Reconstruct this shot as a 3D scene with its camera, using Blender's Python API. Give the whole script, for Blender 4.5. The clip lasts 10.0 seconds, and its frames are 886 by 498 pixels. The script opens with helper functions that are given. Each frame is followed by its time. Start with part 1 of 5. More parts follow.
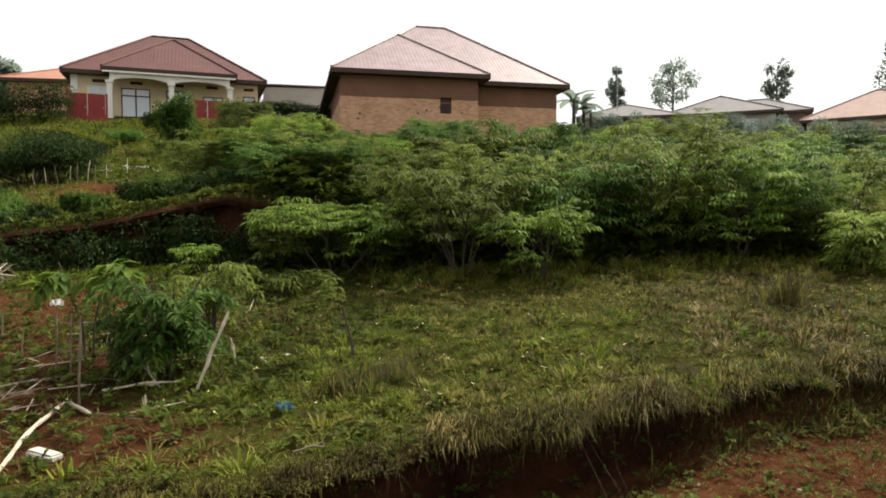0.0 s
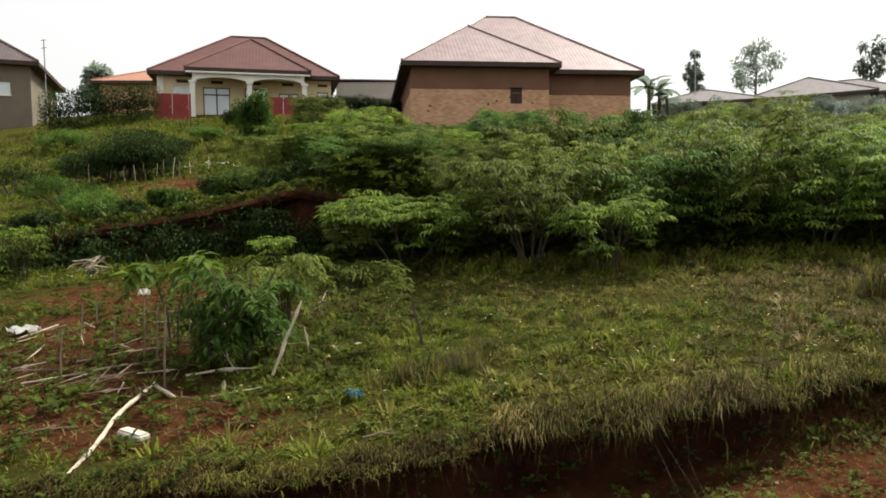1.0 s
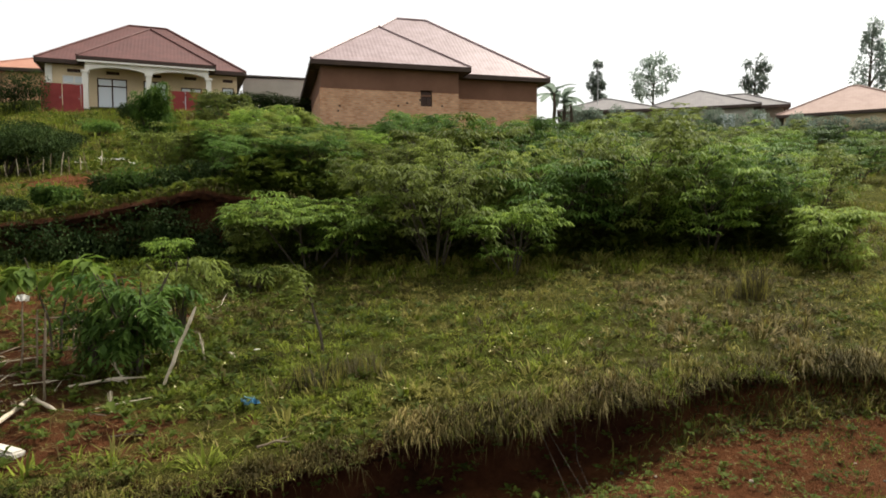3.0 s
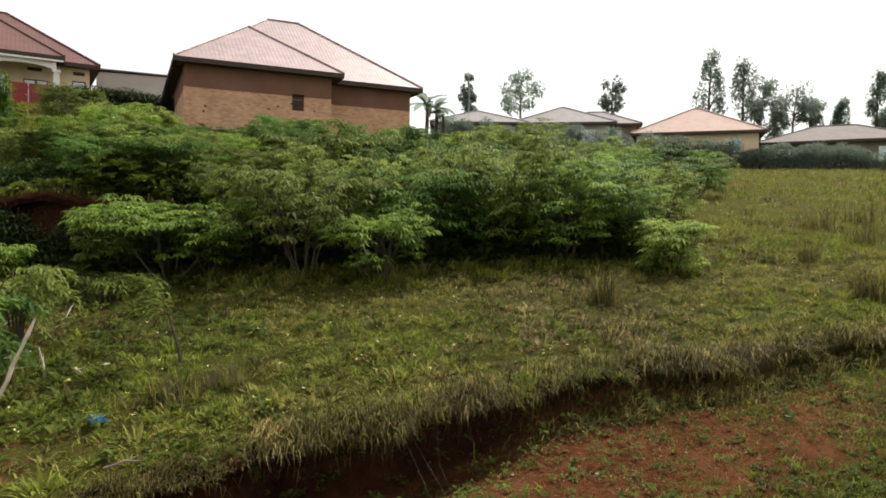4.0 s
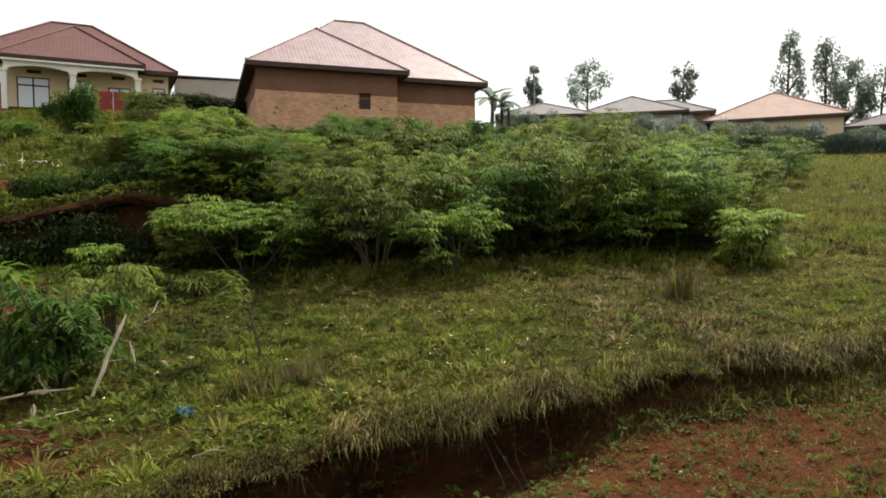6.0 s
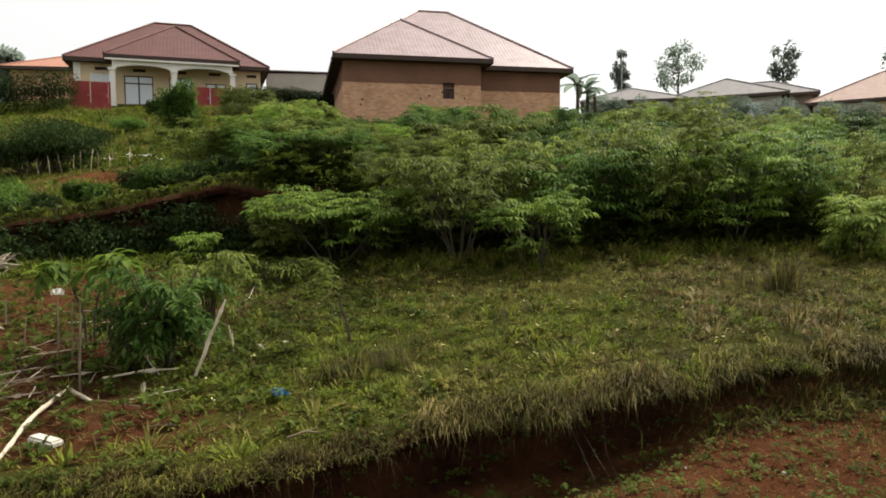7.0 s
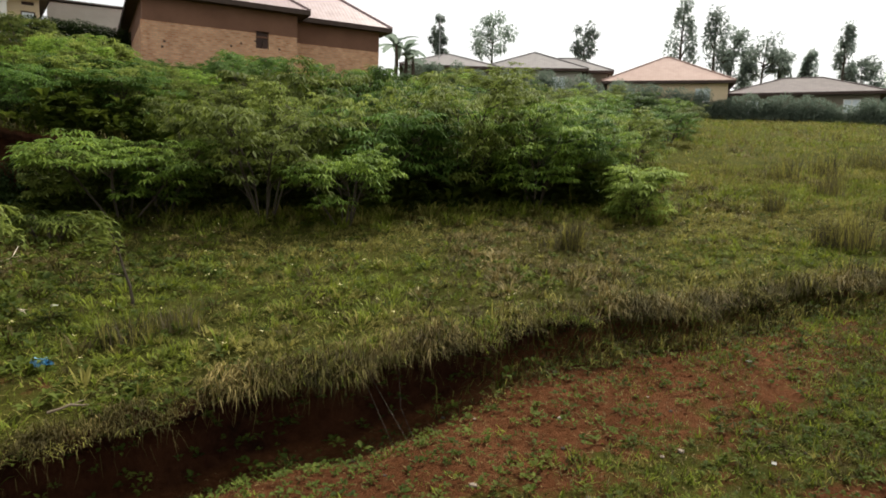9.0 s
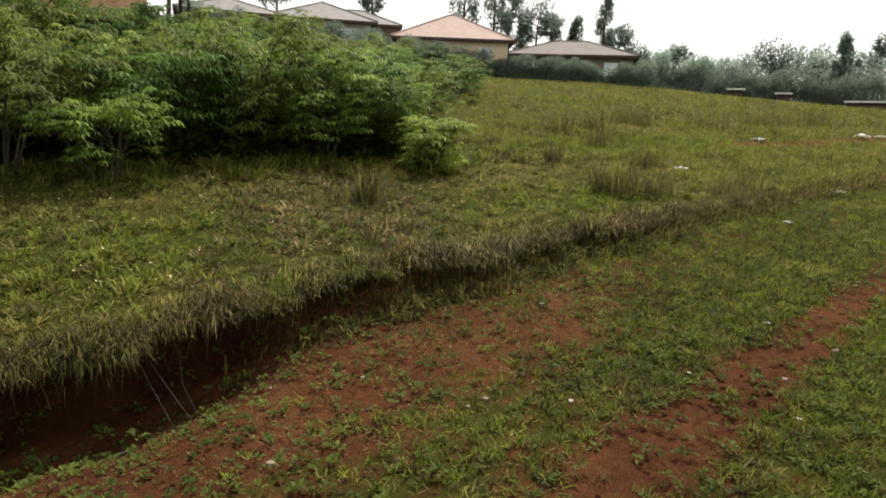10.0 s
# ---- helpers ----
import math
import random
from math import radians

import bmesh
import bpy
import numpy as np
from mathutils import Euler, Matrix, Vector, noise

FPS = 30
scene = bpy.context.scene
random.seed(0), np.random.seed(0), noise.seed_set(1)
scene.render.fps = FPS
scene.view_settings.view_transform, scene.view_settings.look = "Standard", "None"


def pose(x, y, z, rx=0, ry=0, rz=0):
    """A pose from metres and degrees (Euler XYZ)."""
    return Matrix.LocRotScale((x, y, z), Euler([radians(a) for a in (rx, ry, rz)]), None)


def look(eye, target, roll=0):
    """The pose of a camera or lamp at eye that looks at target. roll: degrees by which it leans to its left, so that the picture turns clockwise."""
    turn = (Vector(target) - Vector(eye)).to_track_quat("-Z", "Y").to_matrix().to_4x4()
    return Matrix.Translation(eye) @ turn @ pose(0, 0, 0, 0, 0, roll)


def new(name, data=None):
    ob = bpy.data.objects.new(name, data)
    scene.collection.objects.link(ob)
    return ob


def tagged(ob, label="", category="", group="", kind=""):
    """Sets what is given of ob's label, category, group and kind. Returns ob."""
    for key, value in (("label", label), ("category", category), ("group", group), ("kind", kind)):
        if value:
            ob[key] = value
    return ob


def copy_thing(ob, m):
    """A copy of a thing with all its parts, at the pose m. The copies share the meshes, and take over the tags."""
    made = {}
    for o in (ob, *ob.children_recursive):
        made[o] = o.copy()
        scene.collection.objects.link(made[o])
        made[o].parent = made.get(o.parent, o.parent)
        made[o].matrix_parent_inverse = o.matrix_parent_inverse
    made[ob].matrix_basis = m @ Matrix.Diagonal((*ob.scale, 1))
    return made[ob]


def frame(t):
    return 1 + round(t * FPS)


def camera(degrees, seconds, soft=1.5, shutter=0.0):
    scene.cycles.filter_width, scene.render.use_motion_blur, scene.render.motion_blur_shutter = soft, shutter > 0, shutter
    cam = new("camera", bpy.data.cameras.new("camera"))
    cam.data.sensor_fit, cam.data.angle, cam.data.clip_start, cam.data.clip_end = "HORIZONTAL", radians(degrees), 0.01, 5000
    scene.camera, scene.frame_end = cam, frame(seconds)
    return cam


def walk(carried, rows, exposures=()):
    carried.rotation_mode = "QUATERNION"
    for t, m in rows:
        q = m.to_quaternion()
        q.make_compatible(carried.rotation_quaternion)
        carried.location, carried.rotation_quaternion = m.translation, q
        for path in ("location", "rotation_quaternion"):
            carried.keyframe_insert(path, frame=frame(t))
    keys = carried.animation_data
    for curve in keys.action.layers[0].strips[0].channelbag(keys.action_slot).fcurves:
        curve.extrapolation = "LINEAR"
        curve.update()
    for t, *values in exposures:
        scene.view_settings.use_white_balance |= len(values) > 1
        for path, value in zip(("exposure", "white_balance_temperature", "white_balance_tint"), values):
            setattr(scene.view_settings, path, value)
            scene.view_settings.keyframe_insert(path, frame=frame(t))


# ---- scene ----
# ---------------- camera and walk ----------------
cam = camera(67.07, 10.0, soft=1.8)
EYE_Z = 1.6
PATH = [
    # seconds, x, y, z above the eye's first height, pitch, roll, yaw
    (0.0, 0.000, 0.000, 0.000, -2.50, 0.11, 0.00),
    (0.5, 0.018, -0.004, 0.002, -2.68, 0.17, 3.38),
    (1.0, 0.031, -0.009, -0.007, -3.18, 0.67, 6.09),
    (1.5, 0.050, 0.007, -0.006, -3.63, 0.57, 4.93),
    (2.0, 0.065, 0.015, 0.001, -4.05, 0.67, 2.66),
    (3.5, 0.134, -0.079, 0.036, -2.55, -0.54, -6.28),
    (4.0, 0.152, -0.096, 0.040, -2.45, -0.80, -12.27),
    (4.5, 0.140, -0.078, 0.039, -2.78, -0.83, -13.15),
    (5.0, 0.109, -0.083, 0.039, -2.67, -0.21, -8.75),
    (6.5, 0.117, -0.052, 0.022, -3.12, 0.54, -4.80),
    (7.0, 0.085, -0.046, 0.020, -3.75, 0.48, 0.44),
    (7.5, 0.094, -0.035, 0.014, -4.91, -0.49, 2.80),
    (8.0, 0.131, -0.026, 0.015, -4.98, -1.63, -2.95),
    (8.5, 0.164, -0.013, 0.009, -5.21, -1.99, -8.17),
    (9.0, 0.210, 0.036, -0.004, -6.95, -1.77, -14.91),
    (9.5, 0.260, 0.187, -0.050, -4.53, -2.73, -23.54),
    (10.0, 0.329, 0.303, -0.076, -10.06, -2.16, -32.36),
]
walk(cam, [(t, pose(x, y, EYE_Z + z, 90 + p, r, w)) for t, x, y, z, p, r, w in PATH],
     exposures=[(0.0, 0.4), (2.0, 0.32), (4.0, 0.5), (6.5, 0.4), (8.0, 0.28), (9.0, 0.36), (10.0, 0.42)])

# ---------------- light: bright overcast, the sun veiled ahead and to the right ----------------
SUN_EL, SUN_AZ = 52.0, 46.0          # degrees; azimuth from +y towards +x
world = bpy.data.worlds.new("overcast_sky")
scene.world = world
world.use_nodes = True
wn, wl = world.node_tree.nodes, world.node_tree.links
wn.clear()
sky = wn.new("ShaderNodeTexSky")
sky.sky_type = "NISHITA"
sky.sun_disc = False
sky.sun_elevation, sky.sun_rotation = radians(SUN_EL), radians(SUN_AZ)
sky.air_density, sky.dust_density, sky.ozone_density = 1.0, 6.0, 1.0
pale = wn.new("ShaderNodeHueSaturation")
pale.inputs["Saturation"].default_value = 0.22
back = wn.new("ShaderNodeBackground")
back.inputs["Strength"].default_value = 0.119
wout = wn.new("ShaderNodeOutputWorld")
cloud = wn.new("ShaderNodeMix")               # an even, bright cloud layer over the clear sky
cloud.data_type = "RGBA"
cloud.inputs[0].default_value = 0.55
cloud.inputs[7].default_value = (9.2, 9.2, 8.95, 1)
wl.new(sky.outputs["Color"], pale.inputs["Color"])
wl.new(pale.outputs["Color"], cloud.inputs[6])
wl.new(cloud.outputs[2], back.inputs["Color"])
wl.new(back.outputs["Background"], wout.inputs["Surface"])

sun_data = bpy.data.lights.new("sun", "SUN")
sun_data.energy, sun_data.angle, sun_data.color = 5.0, radians(4), (1.0, 0.95, 0.83)
sun = new("sun", sun_data)
_a, _e = radians(SUN_AZ), radians(SUN_EL)
sun.matrix_world = look((0, 0, 60), Vector((0, 0, 60)) - Vector((math.sin(_a) * math.cos(_e), math.cos(_a) * math.cos(_e), math.sin(_e))))


# ---------------- materials ----------------
def ramp_between(nt, fac, colours):
    r = nt.nodes.new("ShaderNodeValToRGB")
    els = r.color_ramp.elements
    els[0].position, els[0].color = colours[0][0], (*colours[0][1], 1)
    els[1].position, els[1].color = colours[-1][0], (*colours[-1][1], 1)
    for p, c in colours[1:-1]:
        e = els.new(p)
        e.color = (*c, 1)
    nt.links.new(fac, r.inputs["Fac"])
    return r.outputs["Color"]


def noise_at(nt, scale, detail=4.0, rough=0.6, stretch=(1, 1, 1), space="Object"):
    co = nt.nodes.new("ShaderNodeTexCoord")
    mp = nt.nodes.new("ShaderNodeMapping")
    mp.inputs["Scale"].default_value = stretch
    n = nt.nodes.new("ShaderNodeTexNoise")
    n.inputs["Scale"].default_value, n.inputs["Detail"].default_value, n.inputs["Roughness"].default_value = scale, detail, rough
    nt.links.new(co.outputs[space], mp.inputs["Vector"])
    nt.links.new(mp.outputs["Vector"], n.inputs["Vector"])
    return n.outputs["Fac"]


def mixed(nt, fac, a, b, mode="MIX"):
    m = nt.nodes.new("ShaderNodeMix")
    m.data_type, m.blend_type = "RGBA", mode
    if isinstance(fac, float):
        m.inputs[0].default_value = fac
    else:
        nt.links.new(fac, m.inputs[0])
    for sock, val in ((m.inputs[6], a), (m.inputs[7], b)):
        if isinstance(val, tuple):
            sock.default_value = (*val, 1)
        else:
            nt.links.new(val, sock)
    return m.outputs[2]


def bumped(nt, bsdf, height, strength=0.4, distance=0.02):
    b = nt.nodes.new("ShaderNodeBump")
    b.inputs["Strength"].default_value, b.inputs["Distance"].default_value = strength, distance
    nt.links.new(height, b.inputs["Height"])
    nt.links.new(b.outputs["Normal"], bsdf.inputs["Normal"])


def base_material(name, rough=0.8, metal=0.0, spec=0.3):
    m = bpy.data.materials.new(name)
    m.use_nodes = True
    b = m.node_tree.nodes["Principled BSDF"]
    b.inputs["Roughness"].default_value, b.inputs["Metallic"].default_value = rough, metal
    b.inputs["Specular IOR Level"].default_value = spec
    return m, m.node_tree, b


def surface(name, dark, light, scale=3.0, rough=0.8, metal=0.0, fine=40.0, bump=0.3, spec=0.3, stretch=(1, 1, 1), dist=0.01):
    """A two-scale mottled surface between two colours."""
    m, nt, b = base_material(name, rough, metal, spec)
    big, small = noise_at(nt, scale, 5, 0.6, stretch), noise_at(nt, fine, 3, 0.7, stretch)
    mean = tuple((p + q) / 2 for p, q in zip(dark, light))
    col = ramp_between(nt, big, [(0.3, dark), (0.5, mean), (0.7, light)])
    col = mixed(nt, 0.35, col, ramp_between(nt, small, [(0.3, dark), (0.7, light)]))
    nt.links.new(col, b.inputs["Base Color"])
    bumped(nt, b, small, bump, dist)
    return m


def foliage(name, dark, mid, light, through_light=0.35, rough=0.55, scale=0.9, clump=4.0):
    """Leaves: colour varies leaf by leaf, clump by clump and in large drifts; part of the light passes through."""
    m, nt, b = base_material(name, rough, 0.0, 0.12)
    geo = nt.nodes.new("ShaderNodeNewGeometry")
    info = nt.nodes.new("ShaderNodeObjectInfo")
    per = ramp_between(nt, geo.outputs["Random Per Island"], [(0.0, dark), (0.5, mid), (1.0, light)])
    drift = ramp_between(nt, noise_at(nt, scale, 3, 0.6), [(0.35, dark), (0.65, light)])
    tuft = ramp_between(nt, noise_at(nt, clump, 2, 0.5), [(0.34, dark), (0.5, mid), (0.68, light)])
    col = mixed(nt, 0.45, mixed(nt, 0.4, per, drift), tuft)
    hs = nt.nodes.new("ShaderNodeHueSaturation")
    rng = nt.nodes.new("ShaderNodeMapRange")
    rng.inputs["To Min"].default_value, rng.inputs["To Max"].default_value = 0.65, 1.3
    nt.links.new(info.outputs["Random"], rng.inputs["Value"])
    nt.links.new(rng.outputs["Result"], hs.inputs["Value"])
    nt.links.new(col, hs.inputs["Color"])
    nt.links.new(hs.outputs["Color"], b.inputs["Base Color"])
    tr = nt.nodes.new("ShaderNodeBsdfTranslucent")
    nt.links.new(hs.outputs["Color"], tr.inputs["Color"])
    mx = nt.nodes.new("ShaderNodeMixShader")
    mx.inputs["Fac"].default_value = through_light
    nt.links.new(b.outputs["BSDF"], mx.inputs[1])
    nt.links.new(tr.outputs["BSDF"], mx.inputs[2])
    nt.links.new(mx.outputs["Shader"], nt.nodes["Material Output"].inputs["Surface"])
    return m


def brickwork(name, c1, c2, mortar):
    m, nt, b = base_material(name, 0.9, 0.0, 0.15)
    co = nt.nodes.new("ShaderNodeTexCoord")
    sep = nt.nodes.new("ShaderNodeSeparateXYZ")
    add = nt.nodes.new("ShaderNodeMath")
    com = nt.nodes.new("ShaderNodeCombineXYZ")
    nt.links.new(co.outputs["Object"], sep.inputs[0])
    nt.links.new(sep.outputs["X"], add.inputs[0])
    nt.links.new(sep.outputs["Y"], add.inputs[1])
    nt.links.new(add.outputs[0], com.inputs["X"])
    nt.links.new(sep.outputs["Z"], com.inputs["Y"])
    br = nt.nodes.new("ShaderNodeTexBrick")
    br.inputs["Scale"].default_value = 1.0
    br.inputs["Brick Width"].default_value, br.inputs["Row Height"].default_value, br.inputs["Mortar Size"].default_value = 0.24, 0.095, 0.014
    br.inputs["Color1"].default_value, br.inputs["Color2"].default_value, br.inputs["Mortar"].default_value = (*c1, 1), (*c2, 1), (*mortar, 1)
    nt.links.new(com.outputs[0], br.inputs["Vector"])
    col = mixed(nt, 0.55, br.outputs["Color"], ramp_between(nt, noise_at(nt, 1.1, 6, 0.7), [(0.3, (0.5, 0.42, 0.37)), (0.7, (1.0, 0.95, 0.9))]), "MULTIPLY")
    nt.links.new(col, b.inputs["Base Color"])
    bumped(nt, b, br.outputs["Fac"], -0.5, 0.01)
    return m


def roofing(name, dark, light, pitch=0.17, rough=0.45, metal=0.25, axis="X"):
    """Painted corrugated sheets: ribs by bump, faded streaks down the fall."""
    m, nt, b = base_material(name, rough, metal, 0.35)
    col = ramp_between(nt, noise_at(nt, 0.7, 5, 0.7), [(0.3, dark), (0.7, light)])
    streak = ramp_between(nt, noise_at(nt, 2.2, 4, 0.7, (1.0, 1.0, 0.15)), [(0.35, dark), (0.65, light)])
    nt.links.new(mixed(nt, 0.5, col, streak), b.inputs["Base Color"])
    co = nt.nodes.new("ShaderNodeTexCoord")
    w = nt.nodes.new("ShaderNodeTexWave")
    w.bands_direction = axis
    w.inputs["Scale"].default_value = 0.314 / pitch
    nt.links.new(co.outputs["Object"], w.inputs["Vector"])
    bumped(nt, b, w.outputs["Fac"], 0.22, 0.02)
    return m


def ground_material():
    """Red laterite and short turf; the turf's share follows the 'turf' attribute, ragged by noise."""
    m, nt, b = base_material("laterite_and_turf", 1.0, 0.0, 0.02)
    at = nt.nodes.new("ShaderNodeAttribute")
    at.attribute_name = "turf"
    soil = ramp_between(nt, noise_at(nt, 1.6, 8, 0.65), [(0.3, (0.045, 0.016, 0.006)), (0.5, (0.104, 0.039, 0.016)), (0.72, (0.178, 0.075, 0.034))])
    soil = mixed(nt, 0.4, soil, ramp_between(nt, noise_at(nt, 22, 5, 0.75), [(0.3, (0.022, 0.01, 0.004)), (0.7, (0.178, 0.075, 0.034))]))
    # shade on the cut faces is painted in as darker soil, by this mask
    shade_at = nt.nodes.new("ShaderNodeAttribute")
    shade_at.attribute_name = "earth_shade"
    soil = mixed(nt, shade_at.outputs["Fac"], soil, ramp_between(nt, noise_at(nt, 9, 6, 0.75), [(0.35, (0.016, 0.008, 0.005)), (0.7, (0.06, 0.024, 0.013))]))
    turf = ramp_between(nt, noise_at(nt, 0.8, 8, 0.7), [(0.3, (0.024, 0.025, 0.005)), (0.5, (0.055, 0.052, 0.01)), (0.7, (0.1, 0.084, 0.019))])
    turf = mixed(nt, 0.5, turf, ramp_between(nt, noise_at(nt, 14, 6, 0.8), [(0.3, (0.014, 0.019, 0.004)), (0.7, (0.095, 0.104, 0.022))]))
    ragged = nt.nodes.new("ShaderNodeMath")
    ragged.operation = "ADD"
    nt.links.new(at.outputs["Fac"], ragged.inputs[0])
    sub = nt.nodes.new("ShaderNodeMath")
    sub.operation = "MULTIPLY_ADD"
    nt.links.new(noise_at(nt, 5.0, 7, 0.75), sub.inputs[0])
    sub.inputs[1].default_value, sub.inputs[2].default_value = 1.6, -0.8
    nt.links.new(sub.outputs[0], ragged.inputs[1])
    fac = nt.nodes.new("ShaderNodeMapRange")
    fac.inputs["From Min"].default_value, fac.inputs["From Max"].default_value = 0.4, 0.62
    nt.links.new(ragged.outputs[0], fac.inputs["Value"])
    nt.links.new(mixed(nt, fac.outputs["Result"], soil, turf), b.inputs["Base Color"])
    bumped(nt, b, noise_at(nt, 18, 8, 0.8), 1.0, 0.06)
    return m


M_GROUND = ground_material()
M_LEAF = foliage("shrub_leaves", (0.036, 0.074, 0.01), (0.112, 0.185, 0.025), (0.29, 0.39, 0.06), 0.42, 0.65)
M_LEAF_DEEP = foliage("deep_green_shrub_leaves", (0.022, 0.052, 0.009), (0.058, 0.115, 0.02), (0.15, 0.235, 0.043), 0.42, 0.65)
M_LEAF_OLIVE = foliage("olive_brown_shrub_leaves", (0.042, 0.057, 0.011), (0.108, 0.14, 0.024), (0.25, 0.295, 0.06), 0.42, 0.65)
M_LEAF_PALE = foliage("young_shrub_leaves", (0.08, 0.125, 0.02), (0.18, 0.25, 0.04), (0.34, 0.42, 0.09), 0.45, 0.7)
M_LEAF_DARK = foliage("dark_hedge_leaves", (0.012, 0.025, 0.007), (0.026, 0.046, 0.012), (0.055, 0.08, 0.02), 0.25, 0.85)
# hedges beyond 45 m, lightened in colour to stand for haze
M_HEDGE_HAZED = foliage("haze_paled_hedge_leaves", (0.09, 0.125, 0.09), (0.145, 0.185, 0.14), (0.2, 0.24, 0.185), 0.4, 0.8)
# far trees and bananas: distance haze is painted in as pale leaf colour
M_LEAF_HAZED = foliage("haze_paled_far_leaves", (0.15, 0.19, 0.15), (0.22, 0.27, 0.22), (0.31, 0.36, 0.31), 0.5, 0.7)
M_GRASS = foliage("meadow_grass", (0.034, 0.033, 0.006), (0.15, 0.14, 0.03), (0.37, 0.33, 0.088), 0.35, 0.8, 1.6, 7.0)
M_GREEN = foliage("fresh_green_grass", (0.026, 0.043, 0.004), (0.105, 0.137, 0.014), (0.29, 0.33, 0.04), 0.35, 0.8, 1.6, 7.0)
M_STRAW = foliage("dry_hanging_grass", (0.05, 0.036, 0.011), (0.15, 0.112, 0.036), (0.36, 0.285, 0.105), 0.2, 0.7, 1.3, 6.0)
M_MAT = foliage("matted_brown_grass", (0.016, 0.013, 0.004), (0.055, 0.047, 0.013), (0.13, 0.107, 0.033), 0.25, 0.8, 1.8, 6.0)
M_WEED = foliage("broad_leaved_weeds", (0.017, 0.03, 0.004), (0.054, 0.08, 0.01), (0.145, 0.175, 0.026), 0.35, 0.75)
M_BARK = surface("grey_brown_bark", (0.03, 0.023, 0.016), (0.09, 0.07, 0.05), 6, 0.9, 0, 50)
M_STALK = surface("bleached_dry_stalk", (0.30, 0.24, 0.16), (0.62, 0.54, 0.42), 5, 0.8, 0, 40)
M_STALK_DARK = surface("weathered_stalk", (0.10, 0.075, 0.05), (0.25, 0.19, 0.13), 5, 0.85, 0, 40)
M_BRICK = brickwork("fired_clay_brick", (0.50, 0.25, 0.14), (0.70, 0.42, 0.26), (0.50, 0.37, 0.27))
M_MUD = surface("brown_mud_render", (0.14, 0.07, 0.046), (0.2, 0.105, 0.07), 1.2, 0.95, 0, 25)
M_ROOF_PINK = roofing("faded_pink_roof_sheet", (0.2, 0.135, 0.135), (0.33, 0.245, 0.245), 0.2, 0.55, 0.05)
M_ROOF_RED = roofing("brick_red_roof_sheet", (0.07, 0.025, 0.022), (0.12, 0.044, 0.037), 0.2, 0.7, 0.0)
M_ROOF_GREY = roofing("weathered_grey_roof_sheet", (0.10, 0.09, 0.09), (0.18, 0.16, 0.155), 0.2, 0.8, 0.0)
M_ROOF_BROWN = roofing("brown_roof_sheet", (0.075, 0.058, 0.056), (0.125, 0.098, 0.095), 0.2, 0.85, 0.0)
M_ROOF_TAN = roofing("dusty_tan_roof_sheet", (0.26, 0.17, 0.14), (0.36, 0.25, 0.21), 0.2, 0.85, 0.0)
M_ROOF_TILE = roofing("orange_clay_roof", (0.30, 0.13, 0.085), (0.40, 0.2, 0.135), 0.25, 0.8, 0.0)
M_FASCIA = surface("dark_fascia_board", (0.035, 0.022, 0.018), (0.07, 0.045, 0.035), 4, 0.7)
M_CREAM = surface("cream_wall_paint", (0.56, 0.44, 0.28), (0.70, 0.57, 0.38), 1.0, 0.85, 0, 20, 0.15)
M_WHITE = surface("white_trim_paint", (0.66, 0.64, 0.58), (0.80, 0.78, 0.72), 1.5, 0.7, 0, 20, 0.1)
M_GATE = surface("red_gate_paint", (0.20, 0.02, 0.02), (0.29, 0.045, 0.04), 2.0, 0.5, 0.1, 20, 0.1)
M_GREY = surface("grey_plaster", (0.33, 0.31, 0.27), (0.46, 0.43, 0.38), 1.0, 0.9, 0, 20, 0.15)
M_OLIVE = surface("olive_brown_plaster", (0.13, 0.115, 0.085), (0.19, 0.165, 0.125), 1.0, 0.9, 0, 20, 0.15)
M_WOOD = surface("dark_window_wood", (0.03, 0.015, 0.012), (0.07, 0.035, 0.025), 5, 0.6)
M_METAL = surface("galvanised_pole", (0.28, 0.28, 0.28), (0.42, 0.42, 0.42), 4, 0.5, 0.6)
M_PLASTIC = surface("blue_plastic_film", (0.08, 0.25, 0.42), (0.18, 0.42, 0.60), 12, 0.3, 0, 60, 0.3, 0.5)
M_PALE = surface("dirty_white_litter", (0.50, 0.48, 0.44), (0.80, 0.78, 0.73), 8, 0.6, 0, 50)
M_STONE = surface("pale_stone", (0.16, 0.12, 0.09), (0.32, 0.26, 0.2), 8, 0.9, 0, 50)


def glass_material():
    m, nt, b = base_material("sky_pale_window_glass", 0.05, 0.0, 0.8)
    # the bright sky's reflection is put into the base colour
    b.inputs["Base Color"].default_value = (0.62, 0.68, 0.72, 1)
    return m


M_GLASS = glass_material()


# ---------------- small mesh tools ----------------
def mesh_of(name, bm, material):
    me = bpy.data.meshes.new(name)
    bm.to_mesh(me)
    bm.free()
    me.materials.append(material)
    return me


def thing(name, label, category, group="", at=(0, 0, 0), turn=0.0, kind=""):
    ob = new(name)
    ob.matrix_world = pose(*at, 0, 0, turn)
    return tagged(ob, label, category, group, kind)


def part(name, bm, material, parent, label=""):
    ob = new(name, mesh_of(name, bm, material))
    ob.parent = parent
    if label:
        tagged(ob, label)
    return ob


def box(bm, x0, x1, y0, y1, z0, z1, bevel=0.0):
    c = bmesh.ops.create_cube(bm, size=1.0, matrix=Matrix.Translation(((x0 + x1) / 2, (y0 + y1) / 2, (z0 + z1) / 2)) @ Matrix.Diagonal((x1 - x0, y1 - y0, z1 - z0, 1)))
    if bevel:
        edges = {e for v in c["verts"] for e in v.link_edges}
        bmesh.ops.bevel(bm, geom=list(edges), offset=bevel, segments=2, affect="EDGES")
    return bm


